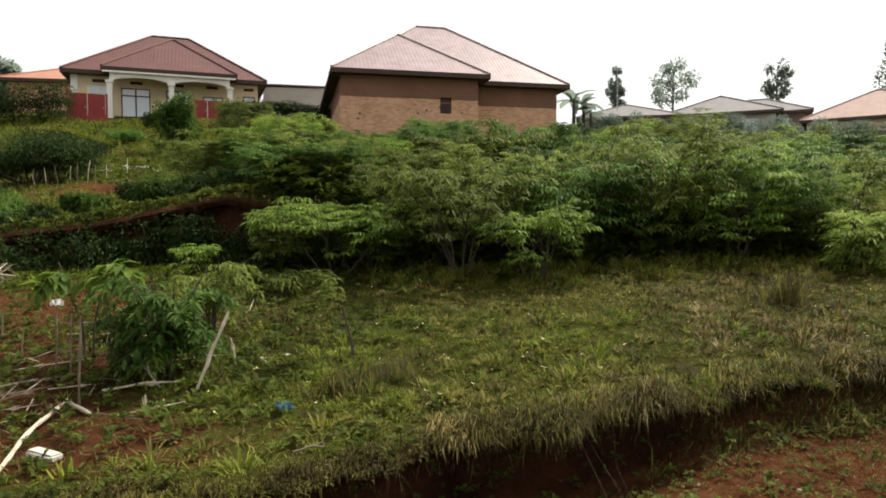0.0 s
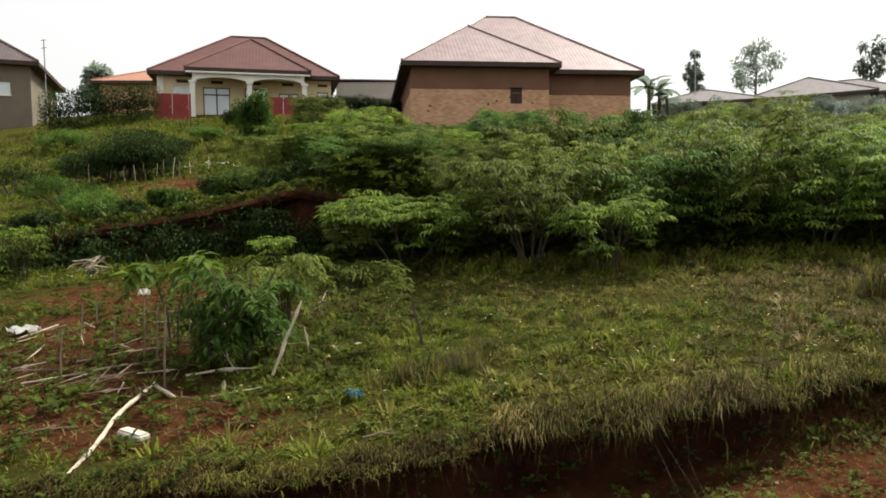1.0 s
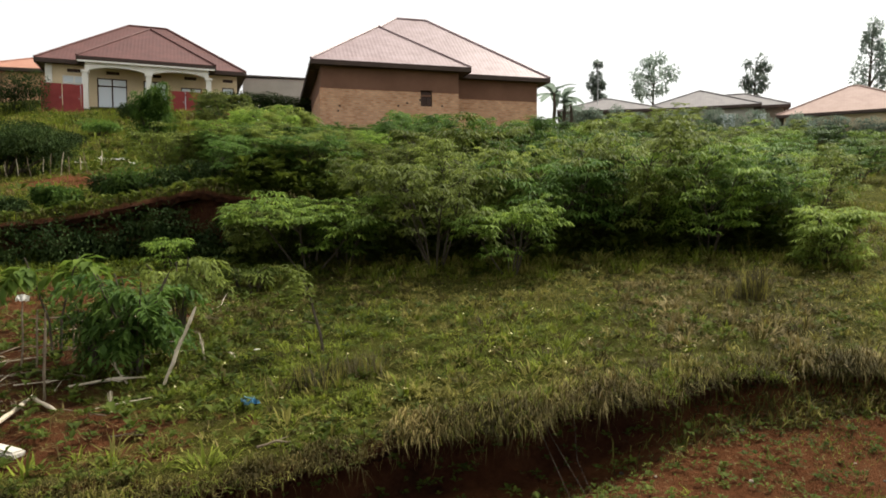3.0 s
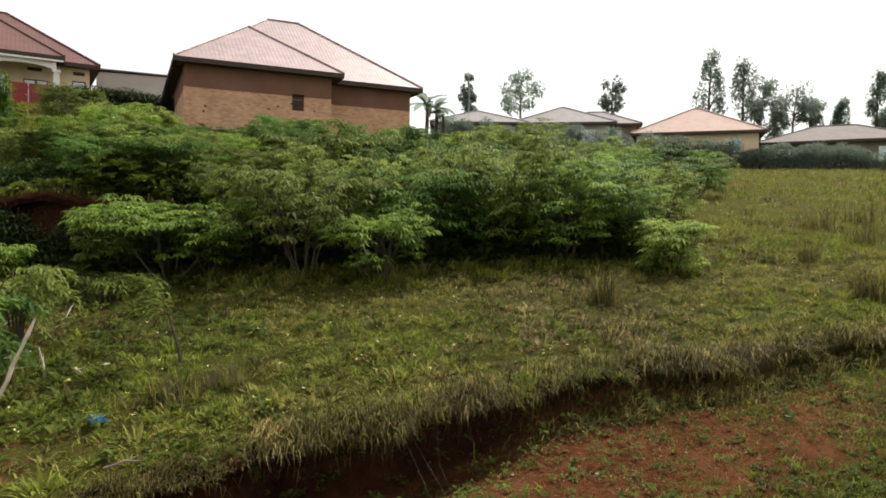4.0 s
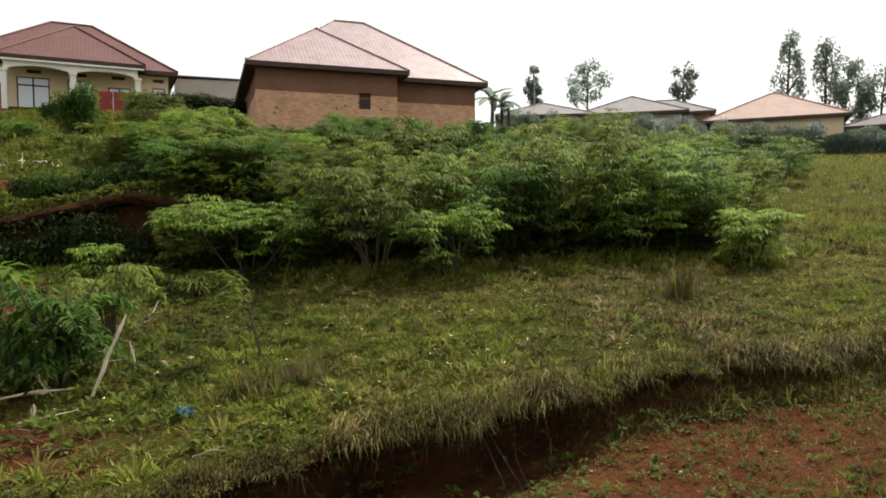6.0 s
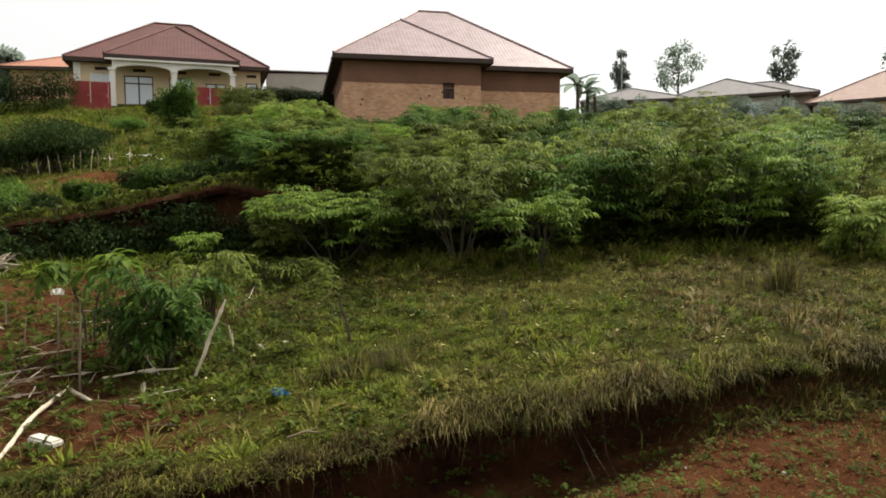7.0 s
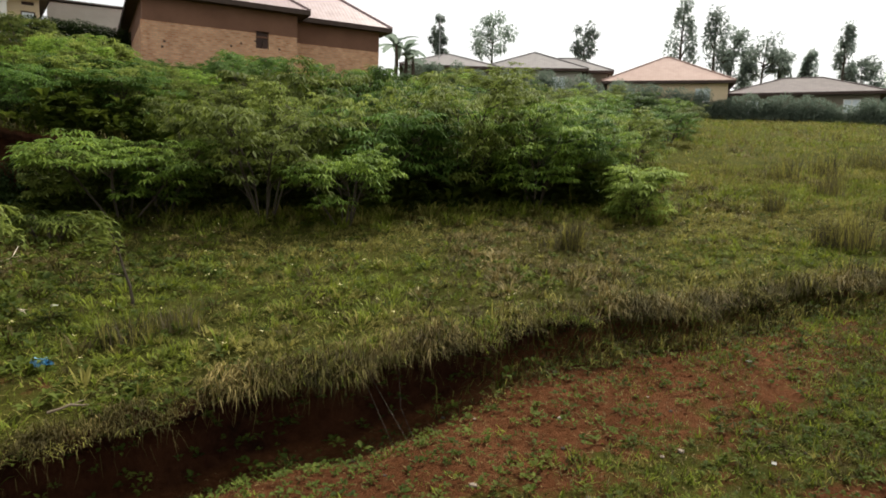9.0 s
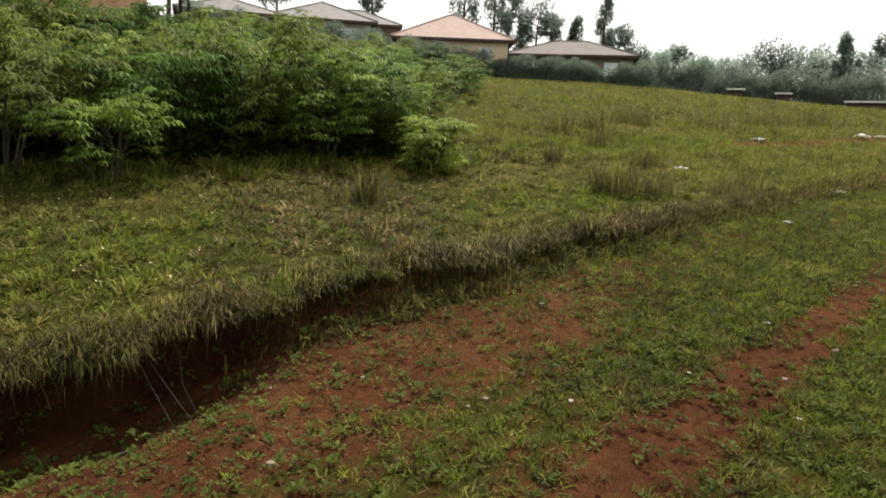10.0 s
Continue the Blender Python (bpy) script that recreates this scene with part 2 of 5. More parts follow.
def boxed(*args, bevel=0.0):
    return box(bmesh.new(), *args, bevel=bevel)


def poly(bm, *corners):
    return bm.faces.new([bm.verts.new(c) for c in corners])


def tube(bm, pts, radii, sides=6):
    """A bent, tapering round bar through pts."""
    rings = []
    for i, p in enumerate(pts):
        p = Vector(p)
        d = Vector(pts[min(i + 1, len(pts) - 1)]) - Vector(pts[max(i - 1, 0)])
        d.normalize()
        s = d.cross(Vector((0.31, 0.95, 0.07)))
        if s.length < 0.05:
            s = d.cross(Vector((1, 0, 0)))
        s.normalize()
        u = d.cross(s)
        rings.append([bm.verts.new(p + radii[i] * (math.cos(a) * s + math.sin(a) * u)) for a in [2 * math.pi * k / sides for k in range(sides)]])
    for r0, r1 in zip(rings, rings[1:]):
        for k in range(sides):
            bm.faces.new((r0[k], r0[(k + 1) % sides], r1[(k + 1) % sides], r1[k]))
    bm.faces.new(rings[0][::-1])
    bm.faces.new(rings[-1])
    return bm


# ---------------- the ground ----------------
def smooth(a, b, v):
    t = np.clip((v - a) / (b - a), 0, 1)
    return t * t * (3 - 2 * t)


def waves(x, y, s, seed):
    """Cheap smooth unevenness."""
    r = np.random.RandomState(seed)
    out = 0.0
    for k in range(5):
        a, f, p = r.uniform(0, 6.28), s * r.uniform(0.6, 1.9), r.uniform(0, 6.28)
        out = out + np.sin((x * math.cos(a) + y * math.sin(a)) * f + p)
    return out / 5.0


def bank_line(x):
    return 3.68 + 0.45 * np.tanh(0.6 * x) + 0.145 * np.clip(x, -14, 30) + 0.06 * np.sin(2.9 * x + 1) + 0.04 * np.sin(7.1 * x) + 0.025 * np.sin(13.7 * x + 2)


def ledge_line(x):
    return 10.2 + 0.1 * (x + 4) + 0.25 * np.sin(0.9 * x) + 0.1 * np.sin(2.7 * x)


def ledge_height(x):
    return np.interp(x, [-16, -9, -6.5, -5.2, -3.2, -1.5, 0.5], [0.1, 0.35, 0.55, 0.7, 1.0, 0.75, 0.0])


def height(x, y):
    x, y = np.asarray(x, float), np.asarray(y, float)
    yy = np.clip(y, -25, 60)
    lower = 0.05 * yy + 0.045 * np.clip(x - 1, 0, 25) + 0.03 * np.clip(x - 2, 0, 6) + 0.012 * waves(x, y, 3.0, 3) + 0.008 * waves(x, y, 13.0, 6) + 0.005 * waves(x, y, 29.0, 7)
    upper = -0.01 + 0.033 * np.clip(x, -40, 45) + 0.1057 * yy + 0.03 * waves(x, y, 1.6, 4) + 0.014 * waves(x, y, 6.0, 5) + 0.014 * waves(x, y, 15.0, 8)
    upper = upper + 0.7 * smooth(5, 11, -x) * smooth(20, 36, y)       # the shelf on which the gates and the porch stand
    steep = np.clip(0.072 - 0.095 * x / np.maximum(y, 6), 0.0, 0.125)
    upper = upper + steep * np.clip(yy - 11, 0, 34)
    led = ledge_height(x)
    led = led + (np.minimum(led, 0.4) - led) * smooth(12, 20, y)
    upper = upper + led * smooth(-0.04, 0.12, y - ledge_line(x))
    upper = upper + 0.2 * waves(x, y, 0.35, 9) * smooth(12, 20, y)
    lower = lower - 0.25 * np.exp(-((y - bank_line(x) + 0.2) / 0.46) ** 2) * (1 - smooth(0.4, 2.1, x))
    soft = 0.38 * smooth(1.0, 3.0, x)
    edge = smooth(-0.02 - soft, 0.1 + 0.05 * (soft > 0), y - bank_line(x))
    z = lower + (np.maximum(upper, lower + 0.03) - lower) * edge
    # beyond the crest the hill falls away to a far plain
    r = np.hypot(x, y)
    far = smooth(115, 260, r)
    return z * (1 - far) - 14 * far


def turf_share(x, y):
    """0 bare red earth .. 1 closed turf."""
    b, l = y - bank_line(x), y - ledge_line(x)
    low = 0.24 + 0.36 * smooth(1.0, 1.8, -b) + 0.34 * smooth(2.2, 5.5, x) - 0.16 * (1 - smooth(1.4, 3.0, x)) * (1 - smooth(0.7, 1.3, -b))
    low = low - 1.1 * np.exp(-((y - 1.52 - 0.21 * x) / 0.17) ** 2) * smooth(0.8, 1.6, x) * (1 - smooth(6.5, 8.5, x))   # trodden path
    t = np.where(b > 0.1, 0.9, low)
    t = np.where((b > -0.3) & (b <= 0.1), 0.06 + 0.45 * smooth(2.2, 4.4, x), t)                 # the cut face of the bank
    bare = np.exp(-(((x + 4.2) / 2.0) ** 2 + ((y - 7.6) / 1.5) ** 2)) + 0.7 * np.exp(-(((x + 1.8) / 0.9) ** 2 + ((y - 3.75) / 0.5) ** 2)) + 0.75 * np.exp(-(((x + 3.4) / 1.5) ** 4 + ((y - 5.0) / 1.7) ** 4))
    t = t - 0.75 * bare
    t = np.where((l > -0.25) & (l < 0.14) & (ledge_height(x) > 0.3), 0.1, t)             # face of the upper ledge
    t = t - 0.8 * np.exp(-(((x + 7.4) / 2.4) ** 2 + ((y - 16.0) / 1.7) ** 2))           # bare patch on the slope
    t = t - 0.7 * np.exp(-((x + 6.5 + 0.28 * (y - 22)) / 0.8) ** 2) * smooth(14, 18, y) * (1 - smooth(34, 38, y))  # worn track up to the gate
    t = t - 0.55 * np.exp(-((y - 9.6 - 0.06 * (x - 16)) / 0.6) ** 2) * smooth(9, 14, x)   # cross road
    return np.clip(t, 0, 1)


def graded(lo, a, b, hi, step, grow=1.09):
    mid = list(np.arange(a, b, step))
    up, s = [b], step
    while up[-1] < hi:
        s *= grow
        up.append(up[-1] + s)
    dn, s = [a], step
    while dn[-1] > lo:
        s *= grow
        dn.append(dn[-1] - s)
    return np.array(dn[:0:-1] + mid + up)


GX, GY = graded(-900, -4.5, 8.0, 900, 0.07), graded(-300, 2.6, 5.4, 1500, 0.035)
GY = np.sort(np.concatenate([GY[(GY < 9.0) | (GY > 11.2)], np.arange(9.0, 11.2, 0.07)]))
gx, gy = np.meshgrid(GX, GY)
gz = height(gx, gy)
nx, ny = len(GX), len(GY)
idx = np.arange(nx * ny).reshape(ny, nx)
quads = np.stack([idx[:-1, :-1], idx[:-1, 1:], idx[1:, 1:], idx[1:, :-1]], -1).reshape(-1, 4)
gme = bpy.data.meshes.new("ground")
gme.from_pydata(np.stack([gx, gy, gz], -1).reshape(-1, 3).tolist(), [], quads.tolist())
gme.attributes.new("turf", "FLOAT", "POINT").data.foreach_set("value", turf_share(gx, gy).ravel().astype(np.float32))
# cut faces carry painted shade; a patch in the old plot is darkened too
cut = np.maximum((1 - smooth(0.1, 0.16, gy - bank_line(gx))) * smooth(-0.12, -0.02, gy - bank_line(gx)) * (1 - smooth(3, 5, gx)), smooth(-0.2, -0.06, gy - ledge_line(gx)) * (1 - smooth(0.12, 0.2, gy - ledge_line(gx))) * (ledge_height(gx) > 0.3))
gme.attributes.new("earth_shade", "FLOAT", "POINT").data.foreach_set("value", np.maximum(cut * (0.75 + 0.25 * waves(gx, gy, 6, 14)), 0.6 * np.exp(-((gx + 3.0) / 1.9) ** 4 - ((gy - 4.9) / 1.5) ** 4) * (0.7 + 0.6 * waves(gx, gy, 2.2, 15)).clip(0, 1)).ravel().astype(np.float32))
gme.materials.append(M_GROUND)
gme.polygons.foreach_set("use_smooth", np.ones(len(gme.polygons), bool))
tagged(new("ground", gme), "sloping red laterite hillside with rough olive turf", "ground", kind="structure")


def on_ground(x, y, sink=0.0):
    return (x, y, float(height(x, y)) - sink)


def sod_lip(name, label, line, x0, x1, out, thick, seed, step=0.05):
    """The matted turf that overhangs a cut bank: a ragged shelf with an underside."""
    rs = np.random.RandomState(seed)
    xs = np.arange(x0, x1, step)
    o = out * (0.45 + 0.8 * rs.rand(len(xs)) * (0.5 + 0.5 * waves(xs, 0 * xs, 5, seed)) + 0.35 * waves(xs, 0 * xs, 2.3, seed + 1))
    o = np.clip(o, 0.02, None) * (0.45 + 0.55 * smooth(-0.8, 0.5, xs)) * (1 - 0.7 * smooth(1.6, 3.2, xs))
    zt = height(xs, line(xs) + 0.16)
    rows = [np.stack([xs, line(xs) + 0.2, height(xs, line(xs) + 0.2) + 0.004], 1), np.stack([xs, line(xs) + 0.04 - o * 0.5, zt - 0.005 + 0.02 * rs.rand(len(xs))], 1),
            np.stack([xs, line(xs) - o, zt - thick * 0.5 - 0.03 * rs.rand(len(xs))], 1), np.stack([xs, line(xs) - o * 0.75, zt - thick - 0.04 * rs.rand(len(xs))], 1), np.stack([xs, line(xs) + 0.12, zt - thick * 1.2], 1)]
    n = len(xs)
    faces = [(r * n + i, r * n + i + 1, (r + 1) * n + i + 1, (r + 1) * n + i) for r in range(4) for i in range(n - 1)]
    me = bpy.data.meshes.new(name)
    me.from_pydata(np.concatenate(rows).tolist(), [], faces)
    me.attributes.new("turf", "FLOAT", "POINT").data.foreach_set("value", np.repeat([0.9, 0.6, 0.1, 0.0, 0.0], n).astype(np.float32))
    # painted shade: the lip's rim and underside take the full dark colour
    me.attributes.new("earth_shade", "FLOAT", "POINT").data.foreach_set("value", np.repeat([0, 0.4, 1.0, 1.0, 1.0], n).astype(np.float32))
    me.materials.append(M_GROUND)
    return tagged(new(name, me), label, "bank", kind="structure")


sod_lip("bank_lip", "ragged overhanging turf along the cut bank", bank_line, -4.5, 5.5, 0.2, 0.08, 5)
sod_lip("ledge_lip", "ragged overhanging turf along the upper ledge", ledge_line, -11.0, -0.8, 0.5, 0.14, 6, 0.1)
# ---------------- houses ----------------
def slab(bm, corners, thick=0.05):
    """A roof plane with thickness, from corners in order."""
    top = [Vector(c) for c in corners]
    low = [c - Vector((0, 0, thick)) for c in top]
    tv, lv = [bm.verts.new(c) for c in top], [bm.verts.new(c) for c in low]
    bm.faces.new(tv)
    bm.faces.new(lv[::-1])
    n = len(tv)
    for i in range(n):
        bm.faces.new((tv[i], lv[i], lv[(i + 1) % n], tv[(i + 1) % n]))


def hip_roof(house, x0, x1, y0, y1, z, rise, material, name="roof", run=None, back=True):
    """A hip roof over the eaves' rectangle; each plane a part, with caps on its hips and ridge, and fascia boards."""
    w, d = x1 - x0, y1 - y0
    h = run if run else min(w, d) / 2
    if w >= d:
        a, b = Vector((x0 + h, (y0 + y1) / 2, z + rise)), Vector((x1 - h, (y0 + y1) / 2, z + rise))
    else:
        a, b = Vector(((x0 + x1) / 2, y0 + h, z + rise)), Vector(((x0 + x1) / 2, y1 - h, z + rise))
    c = [Vector((x0, y0, z)), Vector((x1, y0, z)), Vector((x1, y1, z)), Vector((x0, y1, z))]
    if w >= d:
        planes = [(c[0], c[1], b, a), (c[1], c[2], b), (c[2], c[3], a, b), (c[3], c[0], a)]
        hips = [(c[0], a), (c[3], a), (c[1], b), (c[2], b), (a, b)]
    else:
        planes = [(c[0], c[1], a), (c[1], c[2], b, a), (c[2], c[3], b), (c[3], c[0], a, b)]
        hips = [(c[0], a), (c[1], a), (c[2], b), (c[3], b), (a, b)]
    for p in planes:
        bm = bmesh.new()
        slab(bm, p)
        part(name, bm, material, house)
    for p, q in hips:
        if (p - q).length > 0.1:
            part("ridge_cap", tube(bmesh.new(), [p + Vector((0, 0, 0.02)), q + Vector((0, 0, 0.02))], [0.07, 0.07], 6), material, house)
    for (p, q) in zip(c, c[1:] + c[:1]):
        d2 = (q - p).normalized()
        n = Vector((d2.y, -d2.x, 0)) * 0.03
        bm = bmesh.new()
        t, lo2 = 0.02, 0.24
        vs = [p + n * s + Vector((0, 0, -zz)) for s in (1, 0) for zz in (t, lo2)]
        ws = [q + n * s + Vector((0, 0, -zz)) for s in (1, 0) for zz in (t, lo2)]
        v = [bm.verts.new(k) for k in vs + ws]
        for f in ((0, 1, 5, 4), (2, 6, 7, 3), (0, 4, 6, 2), (1, 3, 7, 5), (0, 2, 3, 1), (4, 5, 7, 6)):
            bm.faces.new([v[k] for k in f])
        part("fascia", bm, M_FASCIA, house, "dark fascia board")
    # the soffit under the overhang
    part("soffit", boxed(x0 + 0.05, x1 - 0.05, y0 + 0.05, y1 - 0.05, z - 0.22, z - 0.19), M_FASCIA, house, "dark soffit boards")


def wall_x(house, x0, x1, y, z0, z1, material, holes=(), thick=0.22, name="wall"):
    """A wall along x whose outer face is at y, with openings (hx0, hx1, hz0, hz1) through it."""
    bm = bmesh.new()
    cuts = sorted({x0, x1, *[h[0] for h in holes], *[h[1] for h in holes]})
    for a, b in zip(cuts, cuts[1:]):
        spans, lo = [], z0
        for h in sorted([h for h in holes if h[0] <= a + 1e-6 and h[1] >= b - 1e-6], key=lambda h: h[2]):
            spans.append((lo, h[2]))
            lo = h[3]
        spans.append((lo, z1))
        for s0, s1 in spans:
            if s1 - s0 > 0.01:
                box(bm, a, b, y, y + thick, s0, s1)
    return part(name, bm, material, house)


def wall_y(house, y0, y1, x, z0, z1, material, thick=0.22, name="wall"):
    return part(name, boxed(x, x + thick, y0, y1, z0, z1), material, house)


def window(house, x0, x1, z0, z1, y, cols=2, frame_mat=None, transom=0.0, sill=True):
    """A framed window set into a wall along x: frame bars, mullions, a pane for each light, a sill."""
    fm = frame_mat or M_WHITE
    win = part("window", boxed(x0, x1, y + 0.15, y + 0.18, z0, z1), M_WOOD, house, "window with metal frame and glass coloured like reflected sky")
    bm = bmesh.new()
    f = 0.06
    for a, b in ((x0, x0 + f), (x1 - f, x1)):
        box(bm, a, b, y + 0.03, y + 0.1, z0, z1)
    for a, b in ((z0, z0 + f), (z1 - f, z1)):
        box(bm, x0 + f, x1 - f, y + 0.03, y + 0.1, a, b)
    part("frame", bm, fm, win)
    step = (x1 - x0) / cols
    rows = [(z0, z1)] if not transom else [(z0, z1 - transom), (z1 - transom, z1)]
    for k in range(cols):
        if k:
            part("mullion", boxed(x0 + k * step - 0.035, x0 + k * step + 0.035, y + 0.025, y + 0.095, z0 + f, z1 - f), fm, win)
        for a, b in rows:
            part("pane", boxed(x0 + k * step + 0.04, x0 + (k + 1) * step - 0.04, y + 0.06, y + 0.075, a + 0.04, b - 0.04), M_GLASS, win)
    if transom:
        part("transom", boxed(x0 + f, x1 - f, y + 0.02, y + 0.09, z1 - transom - 0.03, z1 - transom + 0.03), fm, win)
    if sill:
        part("sill", boxed(x0 - 0.06, x1 + 0.06, y - 0.06, y + 0.02, z0 - 0.07, z0), M_WHITE, win)
    return win


def brick_house():
    h = thing("brick_house", "unfinished fired-brick house with faded pink sheet roof", "house", at=(-5.38, 32.56, 8.96), turn=13.0)
    zb, zband = -4.6, -1.25
    # front wing, walls stepped in under the eaves; the brown rendered band runs under the roof
    win = (5.5, 6.1, -1.95, -1.15)
    wall_x(h, 0.5, 7.5, 0.5, zb, zband, M_BRICK, [(win[0], win[1], win[2], zband)])
    wall_x(h, 0.5, 7.5, 0.49, zband, -0.2, M_MUD, [(win[0], win[1], zband, win[3])], name="rendered_band")
    wall_y(h, 0.72, 13.0, 0.5, zb, zband, M_BRICK)
    wall_y(h, 0.72, 13.0, 0.49, zband, -0.2, M_MUD, name="rendered_band")
    wall_y(h, 0.72, 1.9, 7.28, zb, zband, M_BRICK)
    wall_y(h, 0.72, 1.9, 7.29, zband, -0.2, M_MUD, name="rendered_band")
    wall_x(h, 7.5, 12.4, 1.9, zb, zband, M_BRICK)
    wall_x(h, 7.5, 12.4, 1.89, zband, -0.2, M_MUD, name="rendered_band")
    wall_y(h, 2.12, 13.0, 12.18, zb, zband, M_BRICK)
    wall_y(h, 2.12, 13.0, 12.19, zband, -0.2, M_MUD, name="rendered_band")
    wall_x(h, 0.72, 12.18, 12.78, zb, -0.2, M_BRICK)
    # quoin pier at the front corner
    part("pier", boxed(0.44, 0.74, 0.44, 0.74, zb, zband, bevel=0.02), M_BRICK, h)
    w = part("window", boxed(win[0], win[1], 0.64, 0.68, win[2], win[3]), M_WOOD, h, "small window with dark wooden shutters")
    for k in range(2):
        part("shutter", boxed(win[0] + 0.03 + 0.3 * k, win[0] + 0.27 + 0.3 * k, 0.56, 0.6, win[2] + 0.05, win[3] - 0.34), M_WOOD, w)
    part("head", boxed(win[0] + 0.03, win[1] - 0.03, 0.55, 0.6, win[3] - 0.3, win[3] - 0.22), M_MUD, w)
    part("lintel", boxed(win[0] - 0.12, win[1] + 0.12, 0.47, 0.5, win[3], win[3] + 0.1), M_MUD, w)
    # scaffold holes left in the brickwork, their shade drawn as thin dark plates
    rnd = random.Random(5)
    for k in range(9):
        x, z = rnd.uniform(1.2, 6.9), rnd.uniform(-2.6, -1.6)
        part("putlog_hole_shade", boxed(x, x + 0.1, 0.494, 0.5, z, z + 0.09), M_FASCIA, h, "dark plate for the shade in a scaffold hole")
    part("door", boxed(0.485, 0.5, 5.0, 5.9, zb, -2.4), M_WOOD, h, "dark side door")
    hip_roof(h, 0.0, 12.95, 1.4, 13.6, 0.0, 4.35, M_ROOF_PINK, run=5.55)
    hip_roof(h, 0.0, 8.0, 0.0, 11.0, 0.03, 2.98, M_ROOF_PINK, run=4.6)


def cream_house():
    h = thing("cream_house", "cream bungalow with brick-red hip roof and arched porch", "house", at=(-19.2, 38.5, 10.37), turn=20.0)
    zb = -3.6
    y = 1.7
    wins = [(-1.2, 0.0, -1.95, -0.8), (7.6, 8.3, -2.0, -0.95)]
    wins2 = [(0.6, 2.2, -2.75, -0.85), (3.1, 4.4, -2.35, -0.85), (5.2, 6.4, -2.9, -1.1)]
    vents = [(-0.95, -0.25, -0.62, -0.42), (1.1, 1.8, -0.62, -0.42), (3.4, 4.1, -0.62, -0.42), (5.4, 6.1, -0.62, -0.42), (7.65, 8.25, -0.62, -0.42)]
    wall_x(h, -2.0, 8.5, y, zb, -0.2, M_CREAM, wins + wins2 + vents)
    wall_y(h, y + 0.22, 11.0, -2.0, zb, -0.2, M_CREAM)
    wall_y(h, y + 0.22, 11.0, 8.28, zb, -0.2, M_CREAM)
    wall_x(h, -1.78, 8.28, 10.78, zb, -0.2, M_CREAM)
    for x0, x1, z0, z1 in wins + wins2:
        window(h, x0, x1, z0, z1, y, 2 if x1 - x0 > 0.9 else 1, M_WOOD if x0 > 0.5 else M_WHITE, 0.45)
    for x0, x1, z0, z1 in vents:
        v = part("vent", boxed(x0, x1, y + 0.12, y + 0.16, z0, z1), M_WOOD, h, "dark vent block")
    # plinth and porch floor
    part("porch_floor", boxed(-0.2, 7.1, 0.05, y, zb, -3.05), M_GREY, h)
    part("corner_pilaster", boxed(-2.06, -1.7, y - 0.06, y + 0.1, zb, -0.2), M_WHITE, h)
    # porch beam with two shallow arches, on three columns
    for a, b in ((0.15, 3.45), (3.45, 6.75)):
        bm = bmesh.new()
        n = 14
        top, low = [], []
        for k in range(n + 1):
            x = a + (b - a) * k / n
            s = (2 * k / n - 1)
            zz = -0.5 - 0.42 * (1 - math.sqrt(max(0.0, 1 - (s * 0.96) ** 2)))
            top.append((bm.verts.new((x, 0.15, -0.2)), bm.verts.new((x, 0.37, -0.2))))
            low.append((bm.verts.new((x, 0.15, zz)), bm.verts.new((x, 0.37, zz))))
        for k in range(n):
            bm.faces.new((low[k][0], low[k + 1][0], top[k + 1][0], top[k][0]))
            bm.faces.new((low[k + 1][1], low[k][1], top[k][1], top[k + 1][1]))
            bm.faces.new((low[k][0], low[k][1], low[k + 1][1], low[k + 1][0]))
        part("arch_beam", bm, M_WHITE, h, "white arched porch beam")
    for x in (0.0, 3.3, 6.6):
        col = part("column", boxed(x, x + 0.3, 0.11, 0.41, -3.05, -0.75, bevel=0.02), M_WHITE, h, "white porch column")
        part("capital", boxed(x - 0.06, x + 0.36, 0.05, 0.47, -0.85, -0.72), M_WHITE, col)
        part("base", boxed(x - 0.06, x + 0.36, 0.05, 0.47, -3.05, -2.85), M_WHITE, col)
    part("fascia", boxed(-0.2, 7.1, -0.06, -0.035, -0.3, -0.2), M_WHITE, h, "white porch fascia")
    hip_roof(h, -2.5, 9.0, 1.15, 11.6, 0.0, 3.5, M_ROOF_RED, run=4.6)
    hip_roof(h, -0.25, 7.15, 0.0, 9.5, 0.04, 2.85, M_ROOF_RED, run=4.3)


def plain_house(label, x, y, z, turn, w, d, wall_h, rise, wall_mat, roof_mat, over=0.5, wins=()):
    h = thing("house", label, "house", "houses along the crest", at=(x, y, z), turn=turn)
    wall_x(h, 0, w, 0, -4.5, wall_h, wall_mat, wins)
    wall_x(h, 0.22, w - 0.22, d - 0.22, -4.5, wall_h, wall_mat)
    wall_y(h, 0.22, d, 0, -4.5, wall_h, wall_mat)
    wall_y(h, 0.22, d, w - 0.22, -4.5, wall_h, wall_mat)
    for a, b, c, e in wins:
        window(h, a, b, c, e, 0.0, 2)
    hip_roof(h, -over, w + over, -over, d + over, wall_h + 0.2, rise, roof_mat)
    return h


def polar(az, r):
    return r * math.sin(radians(az)), r * math.cos(radians(az))


brick_house()
cream_house()
# ---------------- plant tools ----------------
def fast_mesh(name, verts, tris, material):
    """A mesh from vertex and triangle arrays."""
    verts, tris = np.asarray(verts, np.float32), np.asarray(tris, np.int32)
    me = bpy.data.meshes.new(name)
    me.vertices.add(len(verts))
    me.vertices.foreach_set("co", verts.ravel())
    me.loops.add(len(tris) * 3)
    me.loops.foreach_set("vertex_index", tris.ravel())
    me.polygons.add(len(tris))
    me.polygons.foreach_set("loop_start", np.arange(0, len(tris) * 3, 3, dtype=np.int32))
    me.update(calc_edges=True)
    me.validate()
    me.materials.append(material)
    return me


